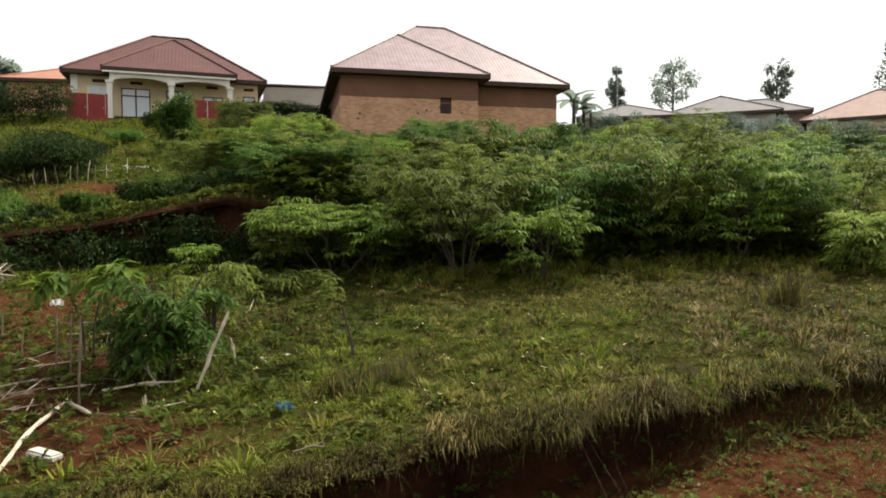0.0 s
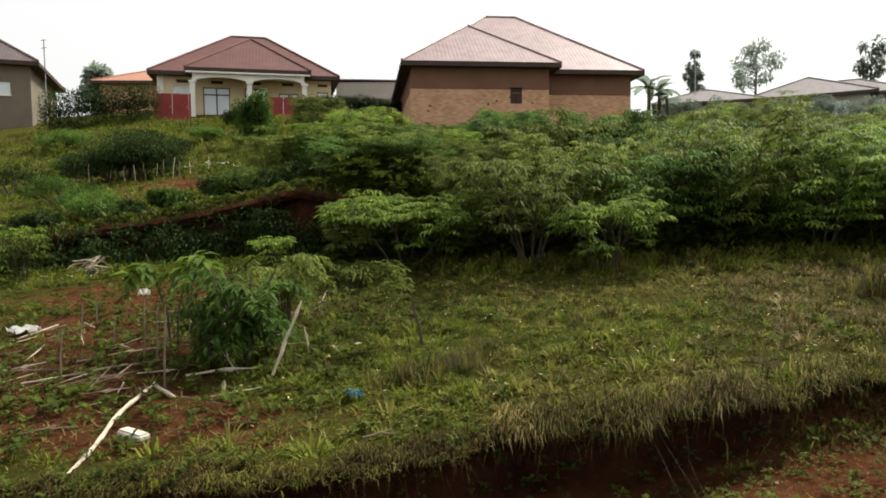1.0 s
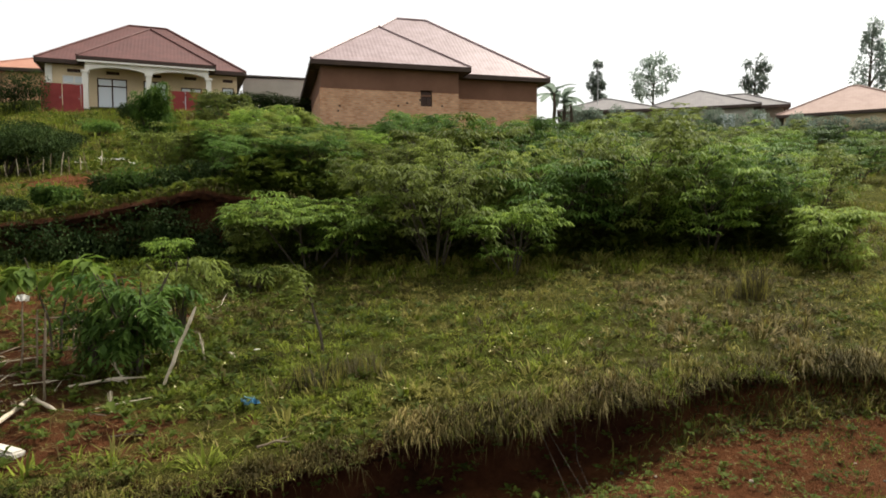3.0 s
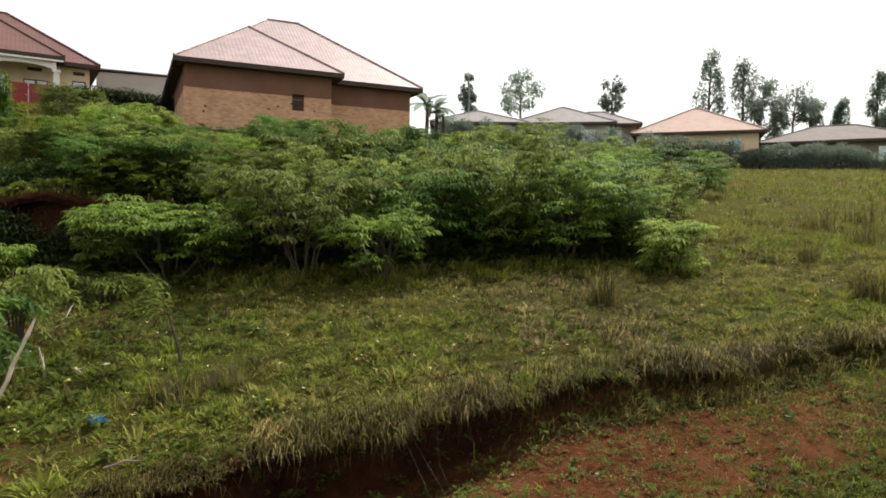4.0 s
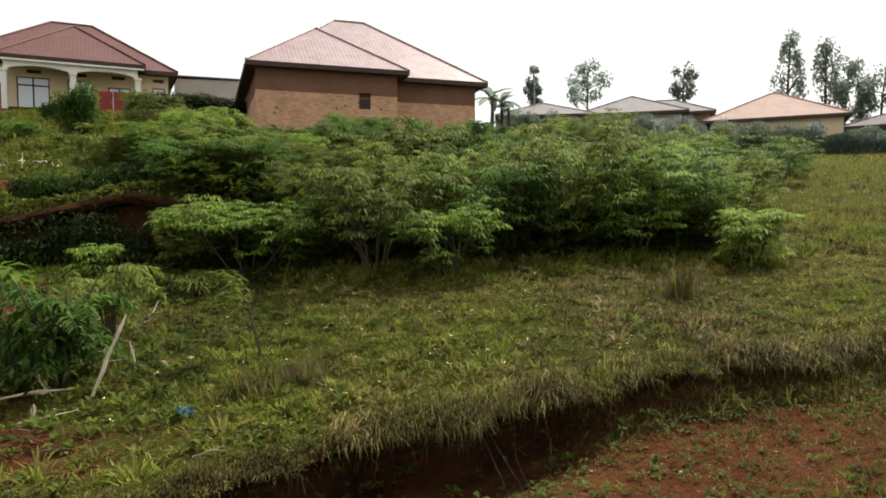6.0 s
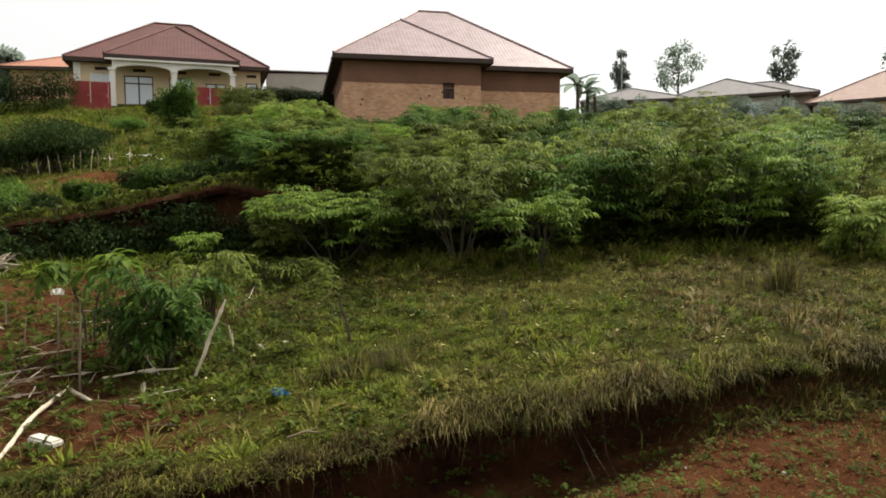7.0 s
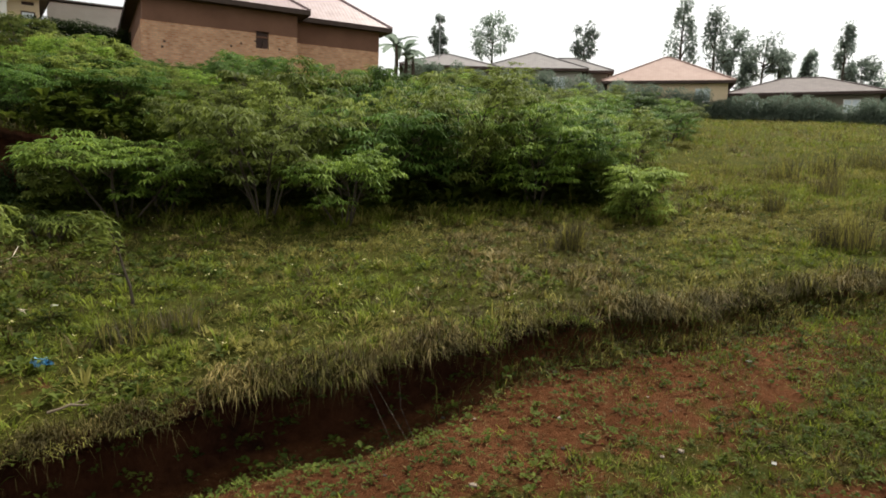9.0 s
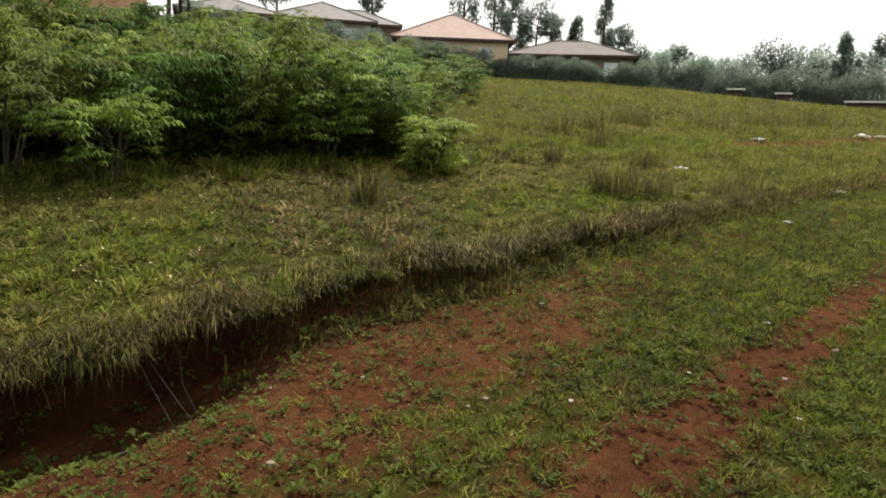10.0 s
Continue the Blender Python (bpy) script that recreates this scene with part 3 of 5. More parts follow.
def fast_part(name, verts, tris, material, parent, label=""):
    ob = new(name, fast_mesh(name, verts, tris, material))
    ob.parent = parent
    if label:
        tagged(ob, label)
    return ob


def blades(roots, length, width, lean, bend, rs, heading=None):
    """Grass blades: each a tapering, bending strip of three triangles. lean and bend in radians, arrays or numbers."""
    n = len(roots)
    a = rs.uniform(0, 2 * math.pi, n) if heading is None else heading
    d = np.stack([np.cos(a), np.sin(a), np.zeros(n)], 1)
    s = np.stack([-np.sin(a), np.cos(a), np.zeros(n)], 1) * (np.asarray(width) * np.ones(n))[:, None] / 2
    L = (np.asarray(length) * np.ones(n))[:, None]
    l1, l2 = (np.asarray(lean) * np.ones(n))[:, None], ((np.asarray(lean) + np.asarray(bend)) * np.ones(n))[:, None]
    up = np.array([[0, 0, 1.0]])
    mid = roots + L * 0.55 * (np.sin(l1) * d + np.cos(l1) * up)
    tip = mid + L * 0.45 * (np.sin(l2) * d + np.cos(l2) * up)
    v = np.stack([roots - s, roots + s, mid - 0.75 * s, mid + 0.75 * s, tip], 1).reshape(-1, 3)
    base = np.arange(n)[:, None] * 5
    t = (base[:, :, None] + np.array([[[0, 1, 3], [0, 3, 2], [2, 3, 4]]])).reshape(-1, 3)
    return v, t


def joined(pieces):
    vs, ts, k = [], [], 0
    for v, t in pieces:
        vs.append(v)
        ts.append(t + k)
        k += len(v)
    return np.concatenate(vs), np.concatenate(ts)


def turned(d, up):
    """Side and normal for directions d."""
    s = np.cross(d, up)
    s /= np.maximum(np.linalg.norm(s, axis=1, keepdims=True), 1e-6)
    return s, np.cross(s, d)


def lances(base, d, length, width, fold=0.25):
    """Lance-shaped leaflets from base along d, each four triangles, folded along the midrib and drooping at the tip."""
    n = len(base)
    L, W = (np.asarray(length) * np.ones(n))[:, None], (np.asarray(width) * np.ones(n))[:, None]
    s, u = turned(d, np.array([[0.01, 0.02, 1.0]]))
    m = base + d * L * 0.5
    tip = base + d * L * 0.97 - np.array([[0, 0, 0.16]]) * L
    v = np.stack([base, m + s * W / 2 + u * W * fold, m, m - s * W / 2 + u * W * fold, tip], 1).reshape(-1, 3)
    k = np.arange(n)[:, None, None] * 5
    t = (k + np.array([[[0, 2, 1], [0, 3, 2], [1, 2, 4], [2, 3, 4]]])).reshape(-1, 3)
    return v, t


def palmate(hub, out, size, rs, fingers=7, droop=0.35):
    """Hand-shaped leaves at the hubs, facing along out: a fan of narrow leaflets."""
    n = len(hub)
    s, u = turned(out, np.array([[0.01, 0.02, 1.0]]))
    vs = []
    for k in range(fingers):
        a = (k / (fingers - 1) - 0.5) * 4.0 + rs.uniform(-0.1, 0.1, n)
        d = np.cos(a)[:, None] * out + np.sin(a)[:, None] * s
        d[:, 2] -= droop * (0.6 + 0.6 * rs.rand(n))
        d /= np.linalg.norm(d, axis=1, keepdims=True)
        ln = size * (1.0 - 0.35 * abs(k / (fingers - 1) - 0.5) * 2) * rs.uniform(0.85, 1.1, n)
        vs.append(lances(hub, d, ln, ln * 0.24))
    return joined(vs)


def branch_tips(rs, height_m, spread, stems, twigs, bare=0.4):
    """Stem polylines of a many-stemmed shrub, and the places and directions where leaf rosettes sit."""
    lines, tips, dirs = [], [], []
    for i in range(stems):
        a = 2 * math.pi * (i + rs.uniform(-0.3, 0.3)) / stems
        reach = spread * rs.uniform(0.25, 0.75)
        top = np.array([math.cos(a) * reach, math.sin(a) * reach, height_m * rs.uniform(0.6, 0.9)])
        foot = np.array([math.cos(a) * 0.06, math.sin(a) * 0.06, -0.08])
        mid = foot * 0.55 + top * 0.45 + np.array([rs.uniform(-0.08, 0.08), rs.uniform(-0.08, 0.08), 0.08])
        lines.append((foot, mid, top))
        for j in range(twigs):
            f = bare + (1 - bare) * rs.rand()
            st = mid + (top - mid) * (f - 0.45) / 0.55 if f > 0.45 else foot + (mid - foot) * f / 0.45
            b = a + rs.uniform(-1.7, 1.7)
            ln = spread * rs.uniform(0.18, 0.5)
            end = st + np.array([math.cos(b) * ln, math.sin(b) * ln, height_m * rs.uniform(0.04, 0.28)])
            end[2] = min(end[2], height_m * rs.uniform(0.82, 1.0))
            lines.append((st, (st + end) / 2 + np.array([0, 0, 0.04]), end))
            tips.append(end)
            d = end - st
            dirs.append(d / np.linalg.norm(d))
        tips.append(top)
        dirs.append(np.array([0, 0, 1.0]))
    return lines, np.array(tips), np.array(dirs)


def shrub(name, label, category, group, seed, height_m=1.6, spread=1.0, stems=6, twigs=7, leaves=8, leaf=0.17, material=None, bare=0.4, fingers=5, droop=0.4, at=(0, 0, 0), turn=0.0, size=1.0):
    rs = np.random.RandomState(seed)
    ob = thing(name, label, category, group, at, turn)
    ob.scale = (size, size, size)
    lines, tips, dirs = branch_tips(rs, height_m, spread, stems, twigs, bare)
    for i in range(stems):
        bm = bmesh.new()
        for j, (a, b, c) in enumerate(lines[i * (twigs + 1):(i + 1) * (twigs + 1)]):
            r = 0.007 if j else 0.015
            tube(bm, [a, b, c], [r, r * 0.75, r * 0.4], 3 if j else 5)
        part("stem", bm, M_BARK, ob)
    n = len(tips)
    hub0 = np.repeat(tips, leaves, 0)
    az = rs.uniform(0, 2 * math.pi, n * leaves)
    el = rs.uniform(-0.15, 0.75, n * leaves)
    out = np.stack([np.cos(az) * np.cos(el), np.sin(az) * np.cos(el), np.sin(el)], 1) + 0.2 * np.repeat(dirs, leaves, 0)
    out /= np.linalg.norm(out, axis=1, keepdims=True)
    pet = rs.uniform(0.05, 0.24, n * leaves)[:, None] * (leaf / 0.15)
    hub = hub0 + out * pet
    hub[:, 2] -= 1.1 * pet[:, 0] ** 2
    out[:, 2] = np.minimum(out[:, 2], 0.25) - 0.2
    out /= np.linalg.norm(out, axis=1, keepdims=True)
    v, t = palmate(hub, out, leaf * rs.uniform(0.7, 1.2, len(hub)), rs, fingers, droop)
    fast_part("foliage", v, t, material or M_LEAF, ob)
    return ob


def leaf_cloud(rs, centres, radii, count, size, flat=0.7):
    """Small leaves through ellipsoidal clumps, denser to the skin."""
    vs = []
    for c, r in zip(centres, radii):
        n = int(count)
        d = rs.normal(size=(n, 3))
        d /= np.linalg.norm(d, axis=1, keepdims=True)
        q = np.array(c) + d * (np.array(r) * (0.45 + 0.6 * rs.rand(n) ** 0.6)[:, None])
        o = d + 0.9 * rs.normal(size=(n, 3))
        o[:, 2] -= 0.2
        o /= np.linalg.norm(o, axis=1, keepdims=True)
        vs.append(lances(q, o, size * rs.uniform(0.6, 1.3, n), size * 0.45))
    return joined(vs)


# ---------------- the thicket on the slope ----------------
SHRUB = "slender-stemmed green shrub with hand-shaped drooping leaves"
kinds = []
for k, (hm, sp, st, tw, bare, mat) in enumerate(((1.3, 1.05, 6, 8, 0.3, M_LEAF), (1.5, 1.1, 7, 8, 0.28, M_LEAF_OLIVE), (1.4, 1.0, 6, 8, 0.25, M_LEAF_DEEP), (1.7, 0.95, 6, 9, 0.2, M_LEAF),
        (1.3, 1.0, 7, 8, 0.18, M_LEAF_OLIVE), (1.9, 1.05, 7, 9, 0.16, M_LEAF_DEEP), (2.0, 1.1, 7, 10, 0.16, M_LEAF), (1.8, 1.15, 8, 9, 0.14, M_LEAF_OLIVE))):
    kinds.append((hm, dict(height_m=hm, spread=sp, stems=st, twigs=tw, leaves=12, leaf=0.15, bare=bare, fingers=6, droop=0.45, material=mat)))
rnd = random.Random(11)
made = {}


def place_shrub(k, x, y, h, spread_scale=1.0):
    hm, spec = kinds[k]
    s = h / hm
    m = pose(*on_ground(x, y, 0.03), 0, 0, rnd.uniform(0, 360))
    if k not in made:
        made[k] = shrub("shrub", SHRUB, "shrub", "thicket on the slope", 20 + k, **spec)
        ob = made[k]
        ob.matrix_basis = m
    else:
        ob = copy_thing(made[k], m)
    ob.scale = (s * spread_scale, s * spread_scale, s)
    return ob


# front row along the foot of the slope: azimuth, distance, height, width factor
FRONT = [(-12.2, 9.3, 0.85, 1.1, 4), (-9.2, 8.8, 1.02, 1.25, 0), (-6.2, 8.9, 1.08, 1.15, 3), (-2.2, 9.4, 1.45, 1.0, 7), (1.6, 8.5, 1.45, 1.05, 1), (5.4, 9.3, 1.6, 1.0, 7), (8.2, 8.0, 0.95, 0.95, 0), (10.6, 9.4, 1.45, 1.05, 2),
         (14.2, 9.8, 1.5, 1.1, 5), (17.4, 9.9, 1.75, 1.0, 7), (20.6, 10.0, 1.6, 1.05, 6), (23.8, 9.7, 1.3, 1.1, 3), (26.0, 10.4, 1.6, 1.0, 5), (28.6, 10.9, 1.35, 1.0, 6), (30.6, 12.2, 1.35, 1.0, 7)]
for a, r, h, w, k in FRONT:
    place_shrub(k, *polar(a, r), h, w)


def crest(az):
    """How high above eye level the tops of the thicket stand, in degrees."""
    return float(np.interp(az, [-20, -16.5, -12.5, -8.8, -4.5, -1, 3.2, 8, 12.6, 19, 23.4, 29, 35.7, 38], [5.6, 8.2, 6.2, 7.2, 7.2, 8.8, 7.1, 8.5, 7.4, 8.3, 7.1, 6.8, 6.2, 4.4]))


row, r = 0, 11.2
while r < 29:
    lo, hi = (-15.5, 29.0 + 0.5 * (r - 11.2)) if r > 13.5 else (-8.0, 29.5)
    step = math.degrees(2.1 / r)
    a = lo + (row % 2) * step / 2
    while a < min(hi, 36.0):
        az, rr = a + rnd.uniform(-0.25, 0.25) * step, r + rnd.uniform(-0.5, 0.5)
        x, y = polar(az, rr)
        roof = 1.6 + rr * math.tan(radians(crest(az))) - float(height(x, y))
        h = min(rnd.uniform(1.1, 2.4), roof * rnd.choice((0.6, 0.75, 0.88, 0.95, 1.0, 1.08)))
        if h > 0.7:
            place_shrub(rnd.choice((2, 3, 4, 5, 6, 7, 7)), x, y, h, rnd.uniform(0.9, 1.3))
        a += step
    r += 1.9
    row += 1

for a, r, h, w in ((-9.2, 27.5, 1.5, 1.1), (-7.4, 28.5, 1.6, 1.2), (-5.6, 29.0, 1.5, 1.2), (-3.8, 29.0, 1.6, 1.1), (-10.4, 25.0, 1.3, 1.1), (8.8, 29.5, 1.8, 1.1), (10.6, 29.0, 1.8, 1.2)):
    sx, sy = polar(a, r)
    place_shrub(rnd.choice((2, 5, 7)), sx, sy, min(h, max(0.6, 1.45 + r * math.tan(radians(crest(a))) - float(height(sx, sy)))), w)

# low growth in the hollow behind the front row
for a, r, h, w, k in ((-13.5, 11.6, 0.9, 1.2, 2), (-11.0, 11.8, 0.9, 1.2, 5), (-8.6, 11.6, 1.0, 1.2, 2), (-15.6, 12.4, 0.8, 1.1, 5), (-12.0, 13.2, 1.0, 1.2, 2), (-16.0, 14.2, 0.9, 1.1, 2), (-9.6, 13.0, 1.1, 1.2, 5)):
    place_shrub(k, *polar(a, r), h, w)

# the pale young shrub at the thicket's end
yx, yy = polar(32.3, 9.4)
shrub("young_shrub", "low pale yellow-green young shrub standing in grass", "shrub", "", 71, 0.72, 0.46, 7, 9, 9, 0.12, M_LEAF_PALE, 0.1, 6, at=on_ground(yx, yy, 0.02))
# shrubs on the upper terrace, left of the thicket
for a, r, h, w in ((-20.5, 15.0, 1.05, 1.15), (-17.5, 14.6, 0.9, 1.1), (-15.2, 17.5, 1.25, 1.0), (-13.0, 15.5, 1.35, 1.0), (-11.6, 13.4, 1.0, 1.1), (-13.6, 21.0, 1.5, 1.0), (-17.3, 30.0, 1.3, 0.8), (-13.5, 26.0, 1.3, 1.1), (-16.2, 26.0, 1.75, 0.9), (-11.5, 18.5, 1.5, 1.0)):
    place_shrub(rnd.randrange(5), *polar(a, r), h, w)


# ---------------- dark bushes and hedges ----------------
def clumped_bush(name, label, category, at, size, seed, clumps=14, leaves=260, leaf=0.09, material=None, group="", turn=0.0):
    """A dense bush: stems and a crown of leaf clumps; size is width, depth, height."""
    rs = np.random.RandomState(seed)
    ob = thing(name, label, category, group, at, turn)
    w, d, h = size
    cs, rr = [], []
    for k in range(clumps):
        u, v, q = rs.uniform(-0.42, 0.42), rs.uniform(-0.42, 0.42), rs.uniform(0.22, 0.8)
        k2 = 1 - 0.7 * max(0, q - 0.45)
        cs.append((u * w * k2, v * d * k2, q * h))
        m = rs.uniform(0.16, 0.28)
        rr.append((m * min(w, 3 * h), m * min(d, 3 * h), m * h * 0.9))
    for k in range(0, clumps, 2):
        c = cs[k]
        part("stem", tube(bmesh.new(), [(c[0] * 0.15, c[1] * 0.15, -0.1), (c[0] * 0.6, c[1] * 0.6, c[2] * 0.5), c], [0.035, 0.022, 0.01], 5), M_BARK, ob)
    v, t = leaf_cloud(rs, cs, rr, leaves, leaf)
    fast_part("foliage", v, t, material or M_LEAF_DARK, ob)
    return ob


bx, by = polar(-31.5, 20.5)
clumped_bush("dark_bush", "broad dark green bush on the dry slope", "bush", on_ground(bx, by), (3.0, 2.0, 1.5), 3, 30, 520, 0.085)
bx, by = polar(-21.6, 25.5)
clumped_bush("tall_shrub", "tall dense dark green shrub below the porch", "shrub", on_ground(bx, by), (1.25, 1.2, 2.1), 4, 24, 380, 0.11, M_LEAF_DEEP)
bx, by = polar(-22.9, 34.0)
clumped_bush("garden_shrub", "flat-topped dark garden shrub by the gate", "shrub", on_ground(bx, by), (1.3, 0.9, 0.8), 5, 12, 260, 0.1)


for k, (a, r, w, h) in enumerate(((-37.5, 13.6, 1.1, 0.5), (-34.0, 14.5, 1.3, 0.55), (-31.0, 13.0, 1.0, 0.45), (-28.0, 12.9, 0.9, 0.5), (-24.5, 12.6, 1.1, 0.6), (-21.5, 12.3, 1.3, 0.7), (-18.5, 12.0, 1.1, 0.6), (-35.5, 18.0, 1.6, 0.7),
        (-38.5, 21.0, 2.0, 0.9), (-34.5, 24.0, 1.8, 0.7), (-28.0, 26.0, 1.8, 0.6), (-25.5, 29.0, 1.8, 0.7), (-30.5, 30.0, 2.2, 0.8), (-35.5, 32.0, 2.4, 0.9), (-19.6, 21.0, 1.2, 0.8), (-18.8, 17.0, 1.0, 0.8))):
    bx, by = polar(a, r)
    clumped_bush("low_scrub", "low dark green scrub on the grassy slope", "scrub", on_ground(bx, by, 0.05), (w, w * 0.7, h), 150 + k, 10, 240, 0.06 + 0.0012 * r, M_LEAF_DEEP if k % 2 else M_LEAF_DARK, "scrub on the slope")


def hedge(label, a, b, h, d, seed):
    """A clipped hedge along a line, with uneven top."""
    (x0, y0), (x1, y1) = a, b
    rs = np.random.RandomState(seed)
    ln = math.hypot(x1 - x0, y1 - y0)
    ob = thing("hedge", label, "hedge", "", on_ground((x0 + x1) / 2, (y0 + y1) / 2))
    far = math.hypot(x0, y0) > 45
    n = int(ln / 0.42)
    cs, rr = [], []
    for k in range(n):
        f = (k + 0.5) / n
        x, y = x0 + (x1 - x0) * f, y0 + (y1 - y0) * f
        z = float(height(x, y)) - ob.location.z
        if far and rs.rand() < 0.15:
            continue
        tall = h * (rs.uniform(0.5, 1.4) if far else 1.0)
        for q in (0.25, 0.7):
            cs.append((x - ob.location.x + rs.uniform(-.1, .1), y - ob.location.y, z + tall * q))
            rr.append((0.6, d / 2, h * rs.uniform(0.22, 0.46)))
    v, t = leaf_cloud(rs, cs, rr, 480 if not far else 420, 0.14 if not far else 0.2)
    fast_part("foliage", v, t, M_HEDGE_HAZED if far else M_LEAF_DARK, ob)
    for k in range(0, len(cs), 6):
        c = cs[k]
        part("stem", tube(bmesh.new(), [(c[0], c[1], c[2] - h * 0.4), (c[0], c[1], c[2] + h * 0.4)], [0.04, 0.02], 5), M_BARK, ob)
    return ob


hedge("dark green hedge beside the red gate", polar(-36.6, 40.5), polar(-29.2, 40.0), 2.0, 1.1, 8)
hedge("uneven haze-paled hedge below the far roofs", polar(11.5, 55), polar(30.0, 55), 1.9, 1.4, 10)
hedge("uneven haze-paled hedge along the top of the field", polar(29.0, 58), polar(49.0, 62), 1.7, 1.6, 12)
hedge("dense haze-paled growth below the far trees", polar(48.0, 76), polar(72.0, 74), 2.6, 2.4, 13)
hedge("dark green hedge between two houses", polar(-17.6, 40.0), polar(-9.0, 41.5), 1.0, 1.0, 9)


# ---------------- trees along the crest ----------------
def tree(label, az, r, top_el, width, seed, kind="round", foot_el=None, leaf=0.5):
    """A slender tree: tapered trunk, limbs, and a crown of leaf clumps with gaps."""
    rs = np.random.RandomState(seed)
    x, y = polar(az, r)
    gz0 = float(height(x, y))
    h = 1.6 + r * math.tan(radians(top_el)) - gz0
    ob = thing("tree", label, "tree", "trees along the crest", (x, y, gz0 - 0.2))
    bm = bmesh.new()
    lean = rs.uniform(-0.03, 0.03) * h
    spine = [(lean * f * f, 0.02 * h * math.sin(4 * f), h * f) for f in (0, 0.3, 0.6, 0.95)]
    tube(bm, spine, [0.02 * h, 0.016 * h, 0.01 * h, 0.003 * h], 7)
    part("trunk", bm, M_BARK, ob)
    cs, rr = [], []
    n = {"round": 20, "spire": 24, "sparse": 15, "wide": 20}[kind]
    for k in range(n):
        f = {"round": rs.uniform(0.55, 0.98), "spire": 0.3 + 0.69 * (k + rs.rand()) / n, "sparse": rs.uniform(0.4, 1.0) ** 0.7, "wide": rs.uniform(0.1, 0.92)}[kind]
        w = {"round": width * 0.5 * math.sin(math.pi * min(0.93, max(0.18, (f - 0.5) / 0.52))), "spire": width * 0.5 * (1.12 - f) * 1.2, "sparse": width * 0.45 * rs.uniform(0.3, 1), "wide": width * 0.5 * (1.2 - f)}[kind]
        a = rs.uniform(0, 6.28)
        c = (lean * f * f + math.cos(a) * w * rs.uniform(0.5, 1.1), math.sin(a) * w, h * f)
        part("limb", tube(bmesh.new(), [(lean * f * f, 0, h * (f - 0.1)), c], [0.005 * h, 0.002 * h], 4), M_BARK, ob)
        cs.append(c)
        m = width * {"round": 0.14, "spire": 0.12, "sparse": 0.12, "wide": 0.22}[kind] * rs.uniform(0.6, 1.4)
        rr.append((m, m, m * (1.3 if kind in ("spire", "sparse") else 0.8)))
    v, t = leaf_cloud(rs, cs, rr, 70 if kind != "wide" else 130, leaf)
    fast_part("crown", v, t, M_LEAF_HAZED, ob)
    return ob


EUC = "slender haze-paled tree on the skyline"
for i, (az, r, te, w, k) in enumerate([(18.9, 72, 12.6, 4.6, "round"), (26.4, 72, 11.9, 3.4, "sparse"), (33.9, 74, 13.4, 4.2, "spire"), (36.4, 74, 12.7, 4.4, "spire"), (37.6, 76, 11.0, 3.4, "sparse"),
        (39.8, 76, 10.7, 5.0, "round"), (40.9, 77, 9.6, 3.2, "sparse"), (43.0, 78, 9.3, 2.4, "spire"), (45.2, 76, 11.0, 2.8, "spire"), (46.3, 78, 8.6, 3.8, "round"), (14.4, 66, 12.4, 1.5, "sparse"), (38.6, 78, 8.9, 3.0, "sparse")]):
    tree(EUC, az, r, te, w, 40 + i, k, leaf=0.42)
for i, (az, te, w, k) in enumerate([(47.8, 7.2, 5, "wide"), (49.4, 6.6, 4.6, "wide"), (50.8, 6.9, 5, "round"), (52.6, 6.1, 5, "wide"), (54.2, 6.2, 5.5, "wide"), (56.0, 6.3, 6, "wide"), (57.6, 7.0, 7, "wide"), (59.4, 6.8, 6.5, "wide"), (61.0, 6.6, 6, "wide"),
        (62.2, 7.8, 2.5, "spire"), (63.0, 6.6, 6, "wide"), (64.6, 7.3, 4.0, "spire"), (66.4, 6.6, 6, "wide"), (68.4, 6.5, 6, "wide"), (71, 6.5, 7, "wide"), (-33.0, 11.2, 2.4, "wide")]):
    tree(EUC if az > 0 else "small flat-topped tree between two roofs", az, 82 + (i % 3) * 4 if az > 0 else 60, te, w, 60 + i, k, leaf=0.5)


def banana(az, r, top_el, seed, label):
    """A banana clump: pseudo-stems and long arching, torn leaves."""
    rs = np.random.RandomState(seed)
    x, y = polar(az, r)
    z0 = float(height(x, y))
    h = 1.6 + r * math.tan(radians(top_el)) - z0
    ob = thing("banana_plant", label, "plant", "banana plants", (x, y, z0 - 0.1))
    bm = bmesh.new()
    tube(bm, [(0, 0, 0), (0.1, 0, h * 0.35), (0.05, 0, h * 0.62)], [0.16, 0.13, 0.07], 7)
    part("stem", bm, M_BARK, ob)
    for k in range(8):
        a = rs.uniform(0, 6.28)
        ln = h * rs.uniform(0.35, 0.55)
        rise = rs.uniform(0.3, 1.3)
        bm = bmesh.new()
        prev = None
        for j in range(7):
            f = j / 6
            rad = ln * f * math.cos(rise * (1 - 0.4 * f))
            zz = h * 0.6 + ln * (f * math.sin(rise) - 0.55 * f * f)
            w = 0.3 * math.sin(math.pi * min(0.97, 0.1 + 0.85 * f)) + 0.02
            c, s = Vector((math.cos(a) * rad, math.sin(a) * rad, zz)), Vector((-math.sin(a), math.cos(a), 0)) * w
            cur = [bm.verts.new(c - s - Vector((0, 0, 0.1 * w))), bm.verts.new(c), bm.verts.new(c + s - Vector((0, 0, 0.1 * w)))]
            if prev:
                bm.faces.new((prev[0], prev[1], cur[1], cur[0]))
                bm.faces.new((prev[1], prev[2], cur[2], cur[1]))
            prev = cur
        part("leaf", bm, M_LEAF_HAZED, ob)
    return ob


